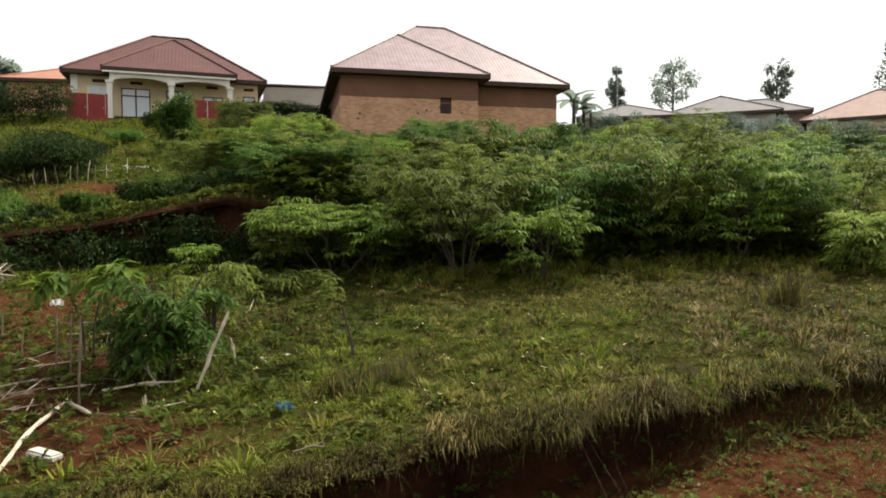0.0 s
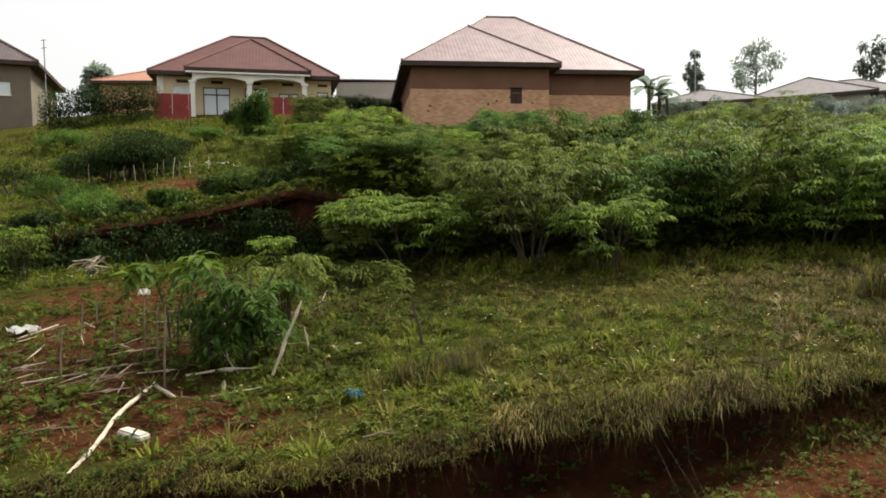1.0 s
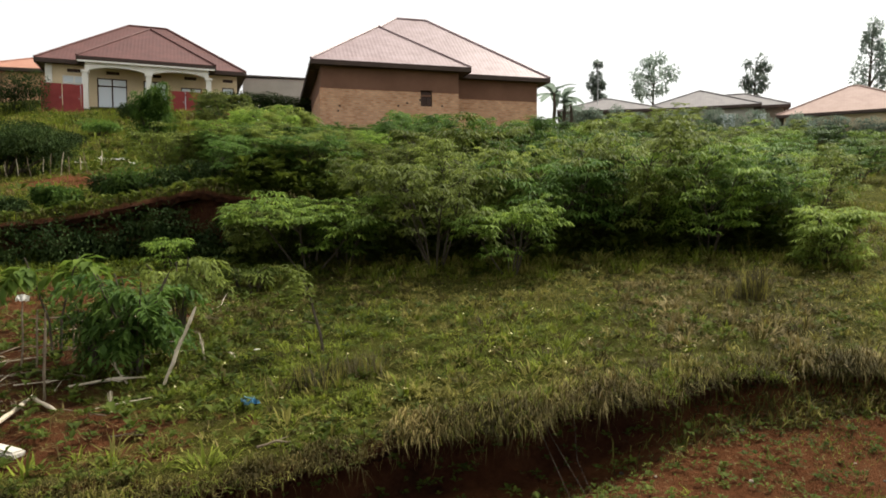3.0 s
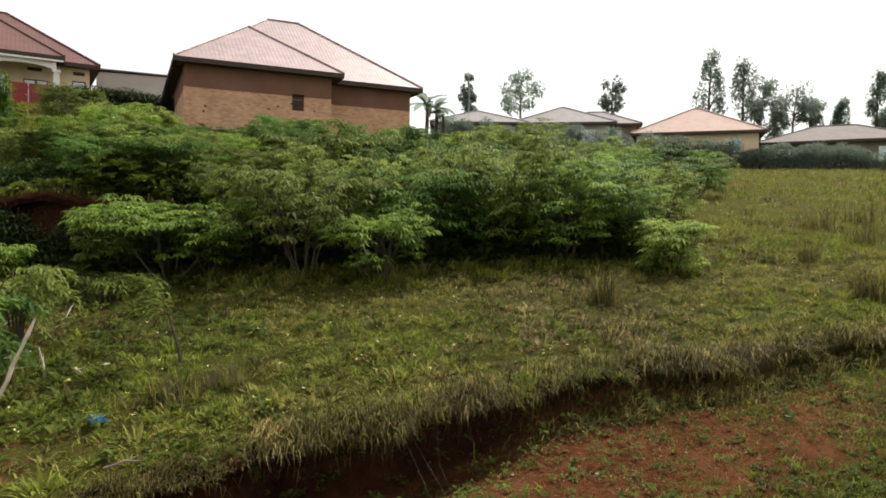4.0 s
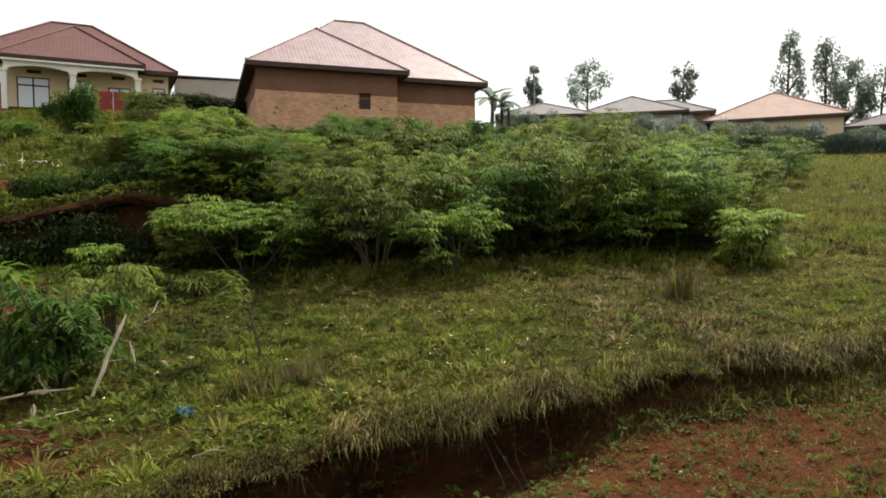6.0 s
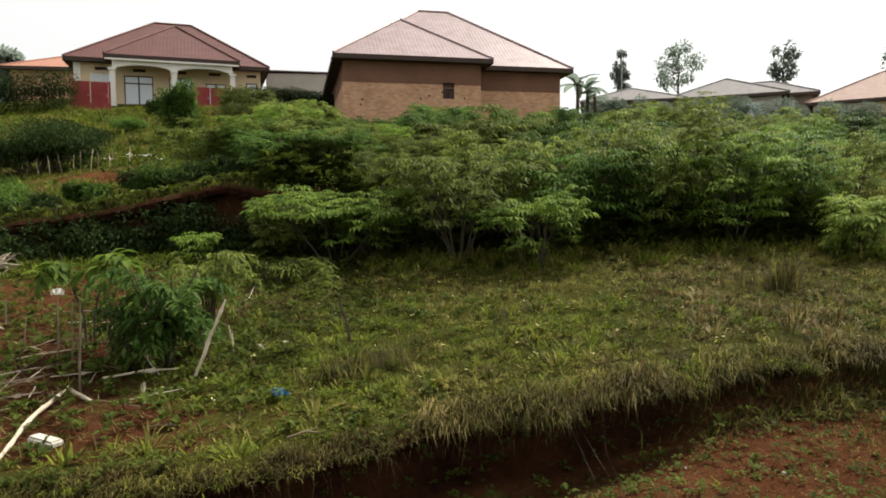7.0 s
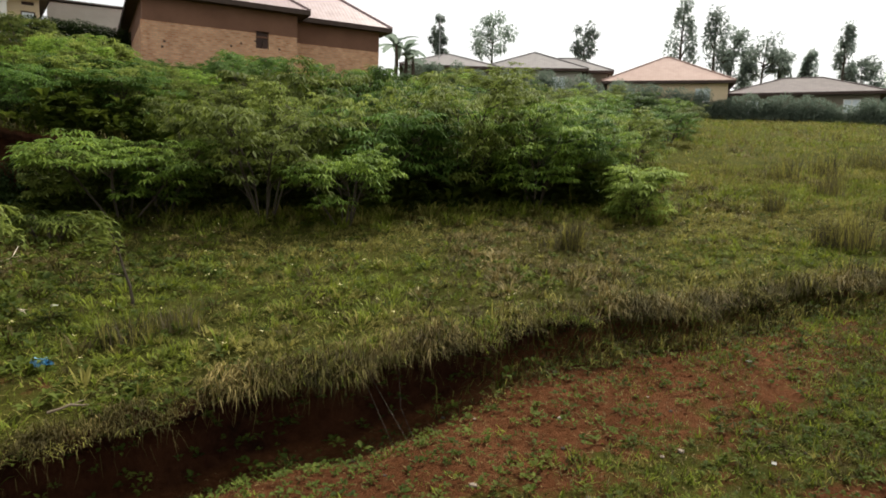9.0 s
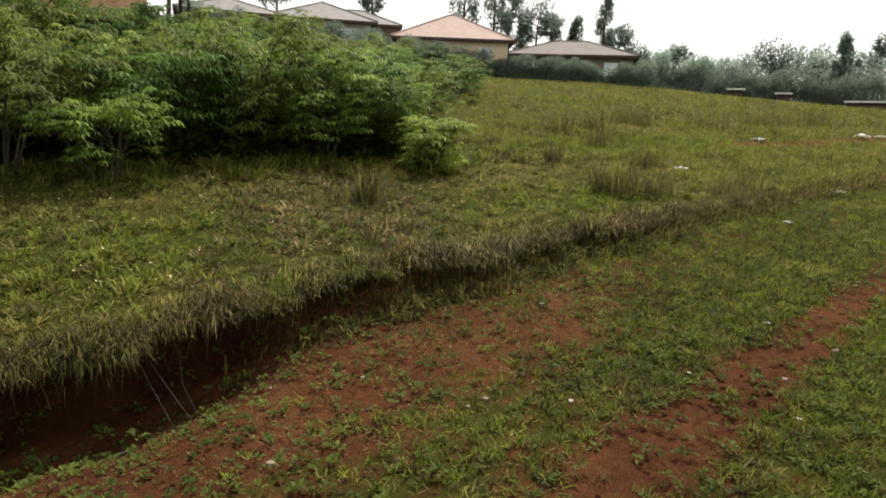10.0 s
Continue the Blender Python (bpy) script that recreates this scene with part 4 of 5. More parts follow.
for az, r, te, sd in ((10.9, 47, 12.2, 1), (11.7, 49, 11.6, 2), (12.3, 48, 10.6, 3)):
    banana(az, r, te, sd, "tall banana plant behind the brick house")

# ---------------- more houses ----------------
hx, hy = polar(-36.8, 44.0)
_c, _s = math.cos(radians(27)), math.sin(radians(27))
plain_house("olive-walled house with brown sheet roof behind hedge", hx - _c * 9.5 - _s * 0.5, hy - _s * 9.5 + _c * 0.5, 7.85, 27.0, 9.0, 8.0, 2.2, 3.0, M_OLIVE, M_ROOF_BROWN, wins=[(6.0, 8.0, 0.55, 1.25)])
hx, hy = polar(-31.6, 58.0)
plain_house("distant house with orange tiled roof", hx - 1.5, hy, 9.6, 10.0, 6.5, 6.0, 2.2, 1.5, M_BRICK, M_ROOF_TILE)
for label, az, r, te, turn, w, d, rise, wm, rm in (
        ("low house with dark grey sheet roof behind thicket", 15.2, 62, 9.25, -12, 7.5, 7.0, 1.5, M_OLIVE, M_ROOF_GREY),
        ("house with pale grey gabled sheet roof behind thicket", 22.4, 63, 9.55, -22, 8.0, 8.0, 2.0, M_GREY, M_ROOF_GREY),
        ("small house with weathered grey roof", 25.0, 68, 9.1, -24, 7.5, 6.0, 1.6, M_OLIVE, M_ROOF_GREY),
        ("house with faded reddish hip roof on the crest", 32.9, 64, 9.1, -32, 9.5, 9.0, 2.6, M_CREAM, M_ROOF_TAN),
        ("low house with brown hip roof on the crest", 42.6, 68, 7.35, -42, 11.0, 8.0, 1.7, M_OLIVE, M_ROOF_BROWN)):
    x, y = polar(az, r)
    zt = 1.6 + r * math.tan(radians(te)) - rise - 2.5
    c, s = math.cos(radians(turn)), math.sin(radians(turn))
    plain_house(label, x - c * w / 2 + s * d / 2, y - s * w / 2 - c * d / 2, zt, turn, w, d, 2.3, rise, wm, rm, wins=[(1.2, 2.3, 0.8, 1.9), (w - 2.5, w - 1.3, 0.8, 1.9)])

hx, hy = polar(-14.9, 48.0)
o = thing("outbuilding", "long grey plastered outbuilding with flat roof edge", "building", "", (hx, hy, 8.0), 8.0)
wall_x(o, 0, 8.0, 0, -2.0, 2.75, M_GREY)
wall_y(o, 0.22, 4.0, 0, -2.0, 2.75, M_GREY)
wall_y(o, 0.22, 4.0, 7.78, -2.0, 2.75, M_GREY)
wall_x(o, 0.22, 7.78, 3.78, -2.0, 2.75, M_GREY)
bm = bmesh.new()
slab(bm, [(-0.2, -0.2, 2.95), (8.2, -0.2, 2.8), (8.2, 4.2, 2.75), (-0.2, 4.2, 2.9)], 0.07)
part("roof", bm, M_ROOF_GREY, o)


def sheet_gate(az0, az1, r, top_el, label):
    """Two sheet-metal leaves with ribs between steel posts."""
    (x0, y0), (x1, y1) = polar(az0, r), polar(az1, r)
    w, turn = math.hypot(x1 - x0, y1 - y0), math.degrees(math.atan2(y1 - y0, x1 - x0))
    g = min(float(height(x0, y0)), float(height(x1, y1)))
    h = 1.6 + r * math.tan(radians(top_el)) - g
    ob = thing("gate", label, "gate", "red sheet-metal gates", (x0, y0, g), turn)
    for k in range(2):
        a, b = 0.07 + k * (w - 0.1) / 2, 0.03 + (k + 1) * (w - 0.1) / 2
        leaf = part("leaf", boxed(a, b, 0, 0.03, 0.02, h), M_GATE, ob)
        n = 6
        for j in range(n):
            x = a + (b - a) * (j + 0.5) / n
            part("rib", boxed(x - 0.02, x + 0.02, -0.02, -0.001, 0.06, h - 0.05), M_GATE, leaf)
        part("bolt", boxed(b - 0.12, b - 0.04, -0.05, -0.021, h * 0.5, h * 0.5 + 0.05), M_METAL, leaf)
    for x in (0.0, w):
        part("post", boxed(x - 0.05, x + 0.05, -0.02, 0.08, -0.3, h + 0.05), M_GATE, ob)


sheet_gate(-29.1, -26.5, 40.5, 9.45, "tall red sheet-metal gate beside hedge")
sheet_gate(-20.4, -18.1, 39.5, 9.5, "red sheet-metal gate before the porch")
# television mast beside the left house, and a thin mast on the skyline
for az, r, te, lab in ((-36.4, 46, 12.9, "thin metal aerial mast beside brown roof"), (14.5, 60, 12.3, "thin mast with crossbars on the skyline")):
    x, y = polar(az, r)
    g = float(height(x, y))
    h = 1.6 + r * math.tan(radians(te)) - g
    m = thing("aerial_mast", lab, "mast", "", (x, y, g - 0.2))
    part("pole", tube(bmesh.new(), [(0, 0, 0), (0, 0, h)], [0.05, 0.03], 6), M_METAL, m)
    for k, z in enumerate((h - 0.05, h - 0.5)):
        part("crossbar", tube(bmesh.new(), [(-0.18, 0, z), (0.18, 0, z + 0.02)], [0.02, 0.02], 5), M_METAL, m)
# ---------------- grass and weeds ----------------
def scatter(rs, n, x0, x1, y0, y1, keep):
    x, y = rs.uniform(x0, x1, n), rs.uniform(y0, y1, n)
    k = rs.rand(n) < keep(x, y)
    return x[k], y[k]


def rooted(x, y):
    return np.stack([x, y, height(x, y) - 0.004], 1)


def stuff(name, label, category, pieces, material):
    v, t = joined(pieces)
    return tagged(new(name, fast_mesh(name, v, t, material)), label, category, kind="stuff")


def patchy(x, y, s, seed):
    return 0.5 + 0.5 * waves(x, y, s, seed)


def over_bank(x, y):
    return y - bank_line(x)


rs = np.random.RandomState(101)
olive, green, straw, weeds, matted = [], [], [], [], []


def on_terrace(x, y):
    return (over_bank(x, y) > 0.0) * np.clip((turf_share(x, y) - 0.3) * 1.8, 0.03, 1)


def domes(cx, cy, rad, tall, per, width, droop=1.1):
    """Tufts: blades that spread from each centre, upright in the middle and lying at the rim."""
    m = len(cx)
    x0, y0 = np.repeat(cx, per), np.repeat(cy, per)
    n = m * per
    a, q = rs.uniform(0, 6.28, n), np.sqrt(rs.rand(n))
    rr, hh = np.repeat(rad * np.ones(m), per), np.repeat(tall * np.ones(m), per)
    p = rooted(x0 + np.cos(a) * q * rr * 0.55, y0 + np.sin(a) * q * rr * 0.55)
    return blades(p, hh * rs.uniform(0.55, 1.15, n), width * rs.uniform(0.6, 1.4, n) * (hh / 0.08) ** 0.4, 0.1 + q * droop, rs.uniform(0.2, 0.9, n), rs, a + rs.normal(0, 0.4, n))


def turf_kind(x, y, spread=0.17):
    """0 yellowing, 1 green, 2 brown and matted, 3 bleached: drifts over the terrace, ragged at their edges."""
    dry = patchy(x, y, 0.9, 61) + 0.35 * (patchy(x, y, 3.3, 62) - 0.5) + rs.normal(0, spread, len(x)) + 0.16 * smooth(-0.6, 1.6, x) * (1 - smooth(6.6, 8.2, y))
    wet = patchy(x, y, 1.4, 63) + rs.normal(0, spread, len(x)) + 0.34 * (x < -0.2) + 0.15 * smooth(7, 8.5, y)
    return np.where(dry > 0.9, 3, np.where(dry > 0.71, 2, np.where(wet > 0.66, 1, 0)))


BINS = (olive, green, matted, straw)
# terrace, nearest strip: a close mat of short blades, with tufts standing out of it
x, y = scatter(rs, 120000, -5.0, 9.0, 3.2, 8.2, lambda x, y: on_terrace(x, y) * (0.3 + 0.7 * patchy(x, y, 5, 31)))
kd = turf_kind(x, y, 0.1)
for c in range(4):
    p = rooted(x[kd == c], y[kd == c])
    n = len(p)
    BINS[c].append(blades(p, rs.uniform(0.02, 0.06, n), rs.uniform(0.005, 0.012, n), rs.uniform(0.6, 1.5, n), rs.uniform(0.1, 0.6, n), rs))
cx, cy = scatter(rs, 13000, -5.0, 9.0, 3.3, 8.4, lambda x, y: on_terrace(x, y) * (0.12 + 0.88 * patchy(x, y, 4.2, 64) ** 1.4))
kd = turf_kind(cx, cy)
big = rs.gamma(3.0, 0.33, len(cx)).clip(0.4, 2.4) * (0.6 + 0.7 * patchy(cx, cy, 2.1, 65))
for c in range(4):
    k = kd == c
    BINS[c].append(domes(cx[k], cy[k], 0.07 * big[k], 0.062 * big[k] + 0.02, 20, 0.009))
# terrace farther up, and the open slopes, in larger tufts
cx, cy = scatter(rs, 9000, -9.0, 14.0, 8.2, 13.0, lambda x, y: on_terrace(x, y) * (0.2 + 0.8 * patchy(x, y, 3.0, 66)))
kd = turf_kind(cx, cy)
big = rs.uniform(0.6, 1.7, len(cx))
for c in range(4):
    k = kd == c
    BINS[c].append(domes(cx[k], cy[k], 0.12 * big[k], 0.12 * big[k], 16, 0.012))
x, y = scatter(rs, 70000, 4.0, 48.0, 4.5, 52.0, lambda x, y: (over_bank(x, y) > 0.1) * (x > 0.4 * y) * np.clip(turf_share(x, y), 0, 1) * np.clip(18 / np.hypot(x, y), 0.3, 1) * (0.3 + 0.7 * patchy(x, y, 1.1, 35)))
p = rooted(x, y)
n = len(p)
k = np.clip(np.hypot(x, y) / 14, 0.8, 3.2)
h = rs.rand(n) < 0.6
for sel, out in ((h, olive), (~h, green)):
    out.append(blades(p[sel], rs.uniform(0.05, 0.16, sel.sum()) * np.minimum(k[sel], 1.5), 0.013 * k[sel], rs.uniform(0.1, 1.2, sel.sum()), rs.uniform(0.1, 0.8, sel.sum()), rs))
cx, cy = scatter(rs, 22000, 5.0, 46.0, 5.0, 50.0, lambda x, y: (over_bank(x, y) > 0.1) * (x > 0.45 * y) * np.clip(turf_share(x, y), 0, 1) * np.clip(15 / np.hypot(x, y), 0.2, 1) * (0.15 + 0.85 * patchy(x, y, 0.8, 68) ** 1.5))
kd = turf_kind(cx, cy)
far = np.clip(np.hypot(cx, cy) / 11, 0.8, 3.0) * rs.uniform(0.6, 1.5, len(cx))
for c in range(4):
    k = kd == c
    BINS[c].append(domes(cx[k], cy[k], 0.14 * far[k], 0.11 * far[k], 16, 0.012))
cx, cy = scatter(rs, 16000, -24.0, -2.0, 10.4, 38.0, lambda x, y: (y > ledge_line(x) + 0.2) * (x < -0.2 * y) * np.clip(turf_share(x, y), 0.05, 1) * np.clip(14 / np.hypot(x, y), 0.25, 1) * (0.1 + 0.9 * patchy(x, y, 1.0, 69) ** 1.5))
kd = turf_kind(cx, cy)
far = np.clip(np.hypot(cx, cy) / 12, 0.8, 2.6) * rs.uniform(0.6, 1.6, len(cx))
for c in range(4):
    k = kd == c
    BINS[c].append(domes(cx[k], cy[k], 0.16 * far[k], 0.13 * far[k], 16, 0.013))
x, y = scatter(rs, 50000, -26.0, -2.0, 10.2, 40.0, lambda x, y: (y > ledge_line(x)) * (x < -0.2 * y) * np.clip(turf_share(x, y), 0, 1) * np.clip(16 / np.hypot(x, y), 0.25, 1) * (0.3 + 0.7 * patchy(x, y, 1.1, 36)))
p = rooted(x, y)
n = len(p)
k = np.clip(np.hypot(x, y) / 14, 0.8, 2.6)
h = rs.rand(n) < 0.5
olive.append(blades(p[h], rs.uniform(0.06, 0.2, h.sum()), 0.012 * k[h], rs.uniform(0.1, 1.1, h.sum()), rs.uniform(0.1, 0.8, h.sum()), rs))
green.append(blades(p[~h], rs.uniform(0.06, 0.2, (~h).sum()), 0.014 * k[~h], rs.uniform(0.1, 1.1, (~h).sum()), rs.uniform(0.1, 0.8, (~h).sum()), rs))
# tall grass at the feet of the shrubs
cx, cy = scatter(rs, 5200, -3.2, 9.0, 7.4, 12.2, lambda x, y: np.exp(-((np.hypot(x, y) - 9.0 - 0.9 * smooth(0.2, 0.5, np.arctan2(x, y))) / 0.8) ** 2) * (np.arctan2(x, y) > -0.32) * (np.arctan2(x, y) < 0.6) * (0.15 + 0.85 * patchy(x, y, 2.2, 37)))
big = rs.uniform(0.4, 1.3, len(cx)) * (0.5 + 0.8 * patchy(cx, cy, 1.3, 67))
k = rs.rand(len(cx)) < 0.5
olive.append(domes(cx[k], cy[k], 0.14 * big[k], 0.26 * big[k], 26, 0.008, 0.8))
green.append(domes(cx[~k], cy[~k], 0.14 * big[~k], 0.24 * big[~k], 26, 0.008, 0.8))
# lower ground: creeping grass between bare earth
x, y = scatter(rs, 250000, -3.0, 14.0, 0.4, 6.6, lambda x, y: (over_bank(x, y) < -0.22) * np.clip((turf_share(x, y) + 1.1 * (patchy(x, y, 2.4, 38) - 0.5) + 0.8 * (patchy(x, y, 8, 39) - 0.5) - 0.2) * 1.9, 0.03, 1))
p = rooted(x, y)
n = len(p)
q = rs.rand(n) + 0.5 * (patchy(x, y, 3.4, 71) - 0.5)
wide = np.clip(np.hypot(x, y) / 4.0, 0.7, 1.6)
for sel, out in ((q < 0.25, olive), ((q >= 0.25) & (q < 0.68), green), (q >= 0.68, matted)):
    m = sel.sum()
    out.append(blades(p[sel], rs.uniform(0.015, 0.048, m) * wide[sel], rs.uniform(0.003, 0.0075, m) * wide[sel], rs.uniform(0.3, 1.4, m), rs.uniform(0, 0.6, m), rs))
# creeping tufts in patches over the bare earth
kx, ky = scatter(rs, 22000, -2.5, 11.0, 0.7, 5.6, lambda x, y: (over_bank(x, y) < -0.12) * np.clip((turf_share(x, y) - 0.16 + 1.0 * (patchy(x, y, 3.3, 55) - 0.5)), 0.02, 1))
x, y = np.repeat(kx, 12), np.repeat(ky, 12)
n = len(x)
x, y = x + rs.normal(0, 0.022, n), y + rs.normal(0, 0.022, n)
p = rooted(x, y)
q = np.repeat(rs.rand(len(kx)), 12)
for sel, out in ((q < 0.6, green), ((q >= 0.6) & (q < 0.75), olive), (q >= 0.75, matted)):
    m = sel.sum()
    out.append(blades(p[sel], rs.uniform(0.028, 0.075, m), rs.uniform(0.005, 0.01, m), rs.uniform(0.3, 1.3, m), rs.uniform(0, 0.5, m), rs))
# the terrace's farther end
x, y = scatter(rs, 60000, 8.5, 21.0, 4.8, 14.0, lambda x, y: on_terrace(x, y) * np.clip(12 / np.hypot(x, y), 0.3, 1))
p = rooted(x, y)
n = len(p)
q = rs.rand(n)
for sel, out in ((q < 0.6, olive), (q >= 0.6, green)):
    out.append(blades(p[sel], rs.uniform(0.04, 0.14, sel.sum()), rs.uniform(0.01, 0.02, sel.sum()), rs.uniform(0.2, 1.2, sel.sum()), rs.uniform(0.1, 0.8, sel.sum()), rs))
# grass hanging over the cut bank in tussocks of its own colour each, thick in some places and torn away in others
m = 2300
tx = rs.uniform(-4.6, 9.0, m)
thick = patchy(tx, tx * 0, 3.6, 40)
keep = rs.rand(m) < 0.15 + 0.95 * thick ** 1.3
tx, thick = tx[keep], thick[keep]
for k in range(len(tx)):
    n = rs.randint(16, 50)
    x = tx[k] + rs.normal(0, 0.05, n)
    back = rs.uniform(-0.17, 0.12) + rs.normal(0, 0.03, n)
    p = np.stack([x, bank_line(x) + back, height(x, bank_line(x) + 0.16) - 0.012 - 0.2 * np.clip(-back, 0, 1)], 1)
    u = rs.rand()
    pale = 0.1 + 0.22 * math.exp(-((tx[k] - 1.1) / 0.6) ** 2)
    out = straw if u < pale else (matted if u < 0.72 else (olive if u < 0.9 else green))
    ln = rs.uniform(0.05, 0.17) * (0.4 + 0.9 * thick[k]) * (0.6 + 0.5 * float(smooth(-1.0, 0.6, tx[k])))
    out.append(blades(p, ln * rs.uniform(0.5, 1.5, n), rs.uniform(0.0025, 0.0065, n), rs.uniform(0.2, 1.6, n), rs.uniform(0.6, 1.8, n), rs, -math.pi / 2 + rs.normal(0, 0.4) + rs.normal(0, 0.7, n)))
n = 22000
x = rs.uniform(1.2, 12.0, n)
b = rs.uniform(-0.42, 0.1, n)
p = rooted(x, bank_line(x) + b)
keep = rs.rand(n) < (0.2 + 0.8 * patchy(x, b * 3, 3.0, 48)) * smooth(1.0, 2.6, x)
p = p[keep]
n = len(p)
h = rs.rand(n) < 0.55
for sel, out in ((h, matted), (~h, olive)):
    out.append(blades(p[sel], rs.uniform(0.05, 0.2, sel.sum()), rs.uniform(0.005, 0.011, sel.sum()), rs.uniform(0.1, 1.2, sel.sum()), rs.uniform(0.2, 1.2, sel.sum()), rs, -math.pi / 2 + rs.normal(0, 1.0, sel.sum())))
# tussocks that fall over the edge
for k in range(60):
    tx = rs.uniform(-3.6, 7.0)
    n = rs.randint(50, 170)
    x = tx + rs.normal(0, 0.07, n)
    back = rs.uniform(-0.16, 0.1, n)
    p = np.stack([x, bank_line(x) + back, height(x, bank_line(x) + 0.16) - 0.35 * np.clip(-back, 0, 1)], 1)
    out = straw if rs.rand() < (0.15 if tx < 0.4 else 0.3) else (matted if rs.rand() < 0.7 else olive)
    out.append(blades(p, rs.uniform(0.08, 0.3, n) * (rs.uniform(0.3, 0.5) if tx < 0 else rs.uniform(0.7, 1.15)), rs.uniform(0.003, 0.009, n), rs.uniform(0.3, 1.4, n), rs.uniform(0.6, 1.8, n), rs, -math.pi / 2 + rs.normal(0, 0.7, n)))
# withered runners and roots dangling down the face
n = 420
x = rs.uniform(-4.0, 2.5, n)
p = np.stack([x, bank_line(x) - rs.uniform(-0.02, 0.12, n), height(x, bank_line(x) + 0.16) - rs.uniform(0.05, 0.2, n)], 1)
straw.append(blades(p, rs.uniform(0.03, 0.16, n), rs.uniform(0.0015, 0.0035, n), rs.uniform(2.3, 3.0, n), rs.uniform(-0.3, 0.4, n), rs, -math.pi / 2 + rs.normal(0, 0.9, n)))
# dead leaves and straw trodden into the lower ground
x, y = scatter(rs, 42000, -3.0, 11.0, 0.6, 5.2, lambda x, y: (over_bank(x, y) < -0.1) * (0.1 + 0.9 * patchy(x, y, 2.9, 47)) * (np.abs(y - 1.52 - 0.21 * x) > 0.16))
p = rooted(x, y) + np.array([[0, 0, 0.008]])
n = len(p)
straw.append(blades(p, rs.uniform(0.008, 0.045, n), rs.uniform(0.002, 0.005, n), rs.uniform(1.0, 1.6, n), rs.uniform(-0.2, 0.2, n), rs))
# dry bents over the turf
x, y = scatter(rs, 9000, -5.0, 9.0, 3.3, 9.0, lambda x, y: (over_bank(x, y) > 0) * (0.1 + 0.9 * patchy(x, y, 1.2, 42) ** 2))
p = rooted(x, y)
n = len(p)
straw.append(blades(p, rs.uniform(0.05, 0.16, n), rs.uniform(0.003, 0.006, n), rs.uniform(0.05, 1.4, n), rs.uniform(0, 0.8, n), rs))
# trampled straw and dead leaves over the old plot
x, y = scatter(rs, 16000, -5.5, -1.0, 3.4, 8.4, lambda x, y: (over_bank(x, y) > 0.05) * (0.15 + 0.85 * patchy(x, y, 3.0, 49)) * (1.1 - turf_share(x, y)))
p = rooted(x, y) + np.array([[0, 0, 0.01]])
n = len(p)
straw.append(blades(p, rs.uniform(0.02, 0.12, n), rs.uniform(0.002, 0.008, n), rs.uniform(1.1, 1.6, n), rs.uniform(-0.3, 0.2, n), rs))
# grass hanging over the upper ledge
n = 3600
x = rs.uniform(-11.0, -0.6, n)
y = ledge_line(x) + rs.uniform(-0.02, 0.25, n)
p = np.stack([x, y, height(x, ledge_line(x) + 0.15) - 0.02], 1)
hd = -math.pi / 2 + rs.normal(0, 0.6, n)
matted.append(blades(p[::2], rs.uniform(0.1, 0.36, n // 2), 0.011, rs.uniform(0.3, 1.3, n // 2), rs.uniform(0.5, 1.7, n // 2), rs, hd[::2]))
green.append(blades(p[1::2], rs.uniform(0.08, 0.24, n // 2), 0.012, rs.uniform(0.3, 1.3, n // 2), rs.uniform(0.5, 1.7, n // 2), rs, hd[1::2]))


# leafy undergrowth in the shade of the shrubs
ux, uy = scatter(rs, 5000, -3.0, 6.5, 8.0, 13.0, lambda x, y: (np.hypot(x, y) > 9.0 + 0.8 * smooth(0.2, 0.5, np.arctan2(x, y))) * (np.arctan2(x, y) > -0.26) * (np.arctan2(x, y) < 0.52))
# broad-leaved weeds: little rosettes of lance leaves
def rosettes(x, y, leaf, per, lift=0.02):
    n = len(x)
    c = np.repeat(np.stack([x, y, height(x, y) + lift * rs.rand(n)], 1), per, 0)
    a, e = rs.uniform(0, 6.28, n * per), rs.uniform(0.05, 0.9, n * per)
    d = np.stack([np.cos(a) * np.cos(e), np.sin(a) * np.cos(e), np.sin(e)], 1)
    s = np.repeat(leaf * rs.uniform(0.6, 1.4, n), per) * rs.uniform(0.7, 1.2, n * per)
    return lances(c + d * 0.25 * s[:, None], d, s, s * 0.5)


x, y = scatter(rs, 12000, -5.0, 9.0, 3.3, 8.5, lambda x, y: (over_bank(x, y) > 0.02) * (0.05 + 0.95 * patchy(x, y, 2.4, 43) ** 2) * (0.3 + 0.6 * (x < 0.0)))
weeds.append(rosettes(x, y, 0.05, 8, 0.05))
x, y = scatter(rs, 16000, -3.0, 12.0, 0.8, 6.0, lambda x, y: (over_bank(x, y) < -0.15) * (0.05 + 0.95 * patchy(x, y, 2.2, 44) ** 3))
weeds.append(rosettes(x, y, 0.022, 7, 0.02))
x, y = scatter(rs, 11000, -2.5, 9.0, 1.2, 5.6, lambda x, y: (over_bank(x, y) < -0.2) * (0.25 + 0.75 * patchy(x, y, 3.0, 57) ** 2))
weeds.append(rosettes(x, y, 0.03, 8, 0.03))
n = 170
x = rs.uniform(-3, 10, n)
x = x[rs.rand(n) < 0.15 + 0.85 * patchy(x, x * 0, 1.7, 45)]
weeds.append(rosettes(x, bank_line(x) - rs.uniform(0.12, 0.42, len(x)), 0.042, 9, 0.1))
n = 1400
x = rs.uniform(-4, 9, n)
x = x[rs.rand(n) < patchy(x, x * 0, 2.6, 58) ** 1.5]
b = rs.uniform(-0.14, 0.06, len(x))
w = rosettes(x, bank_line(x) + 0.16, 0.04, 8, 0.06)
w[0][:, 1] += np.repeat(b - 0.16, 40)
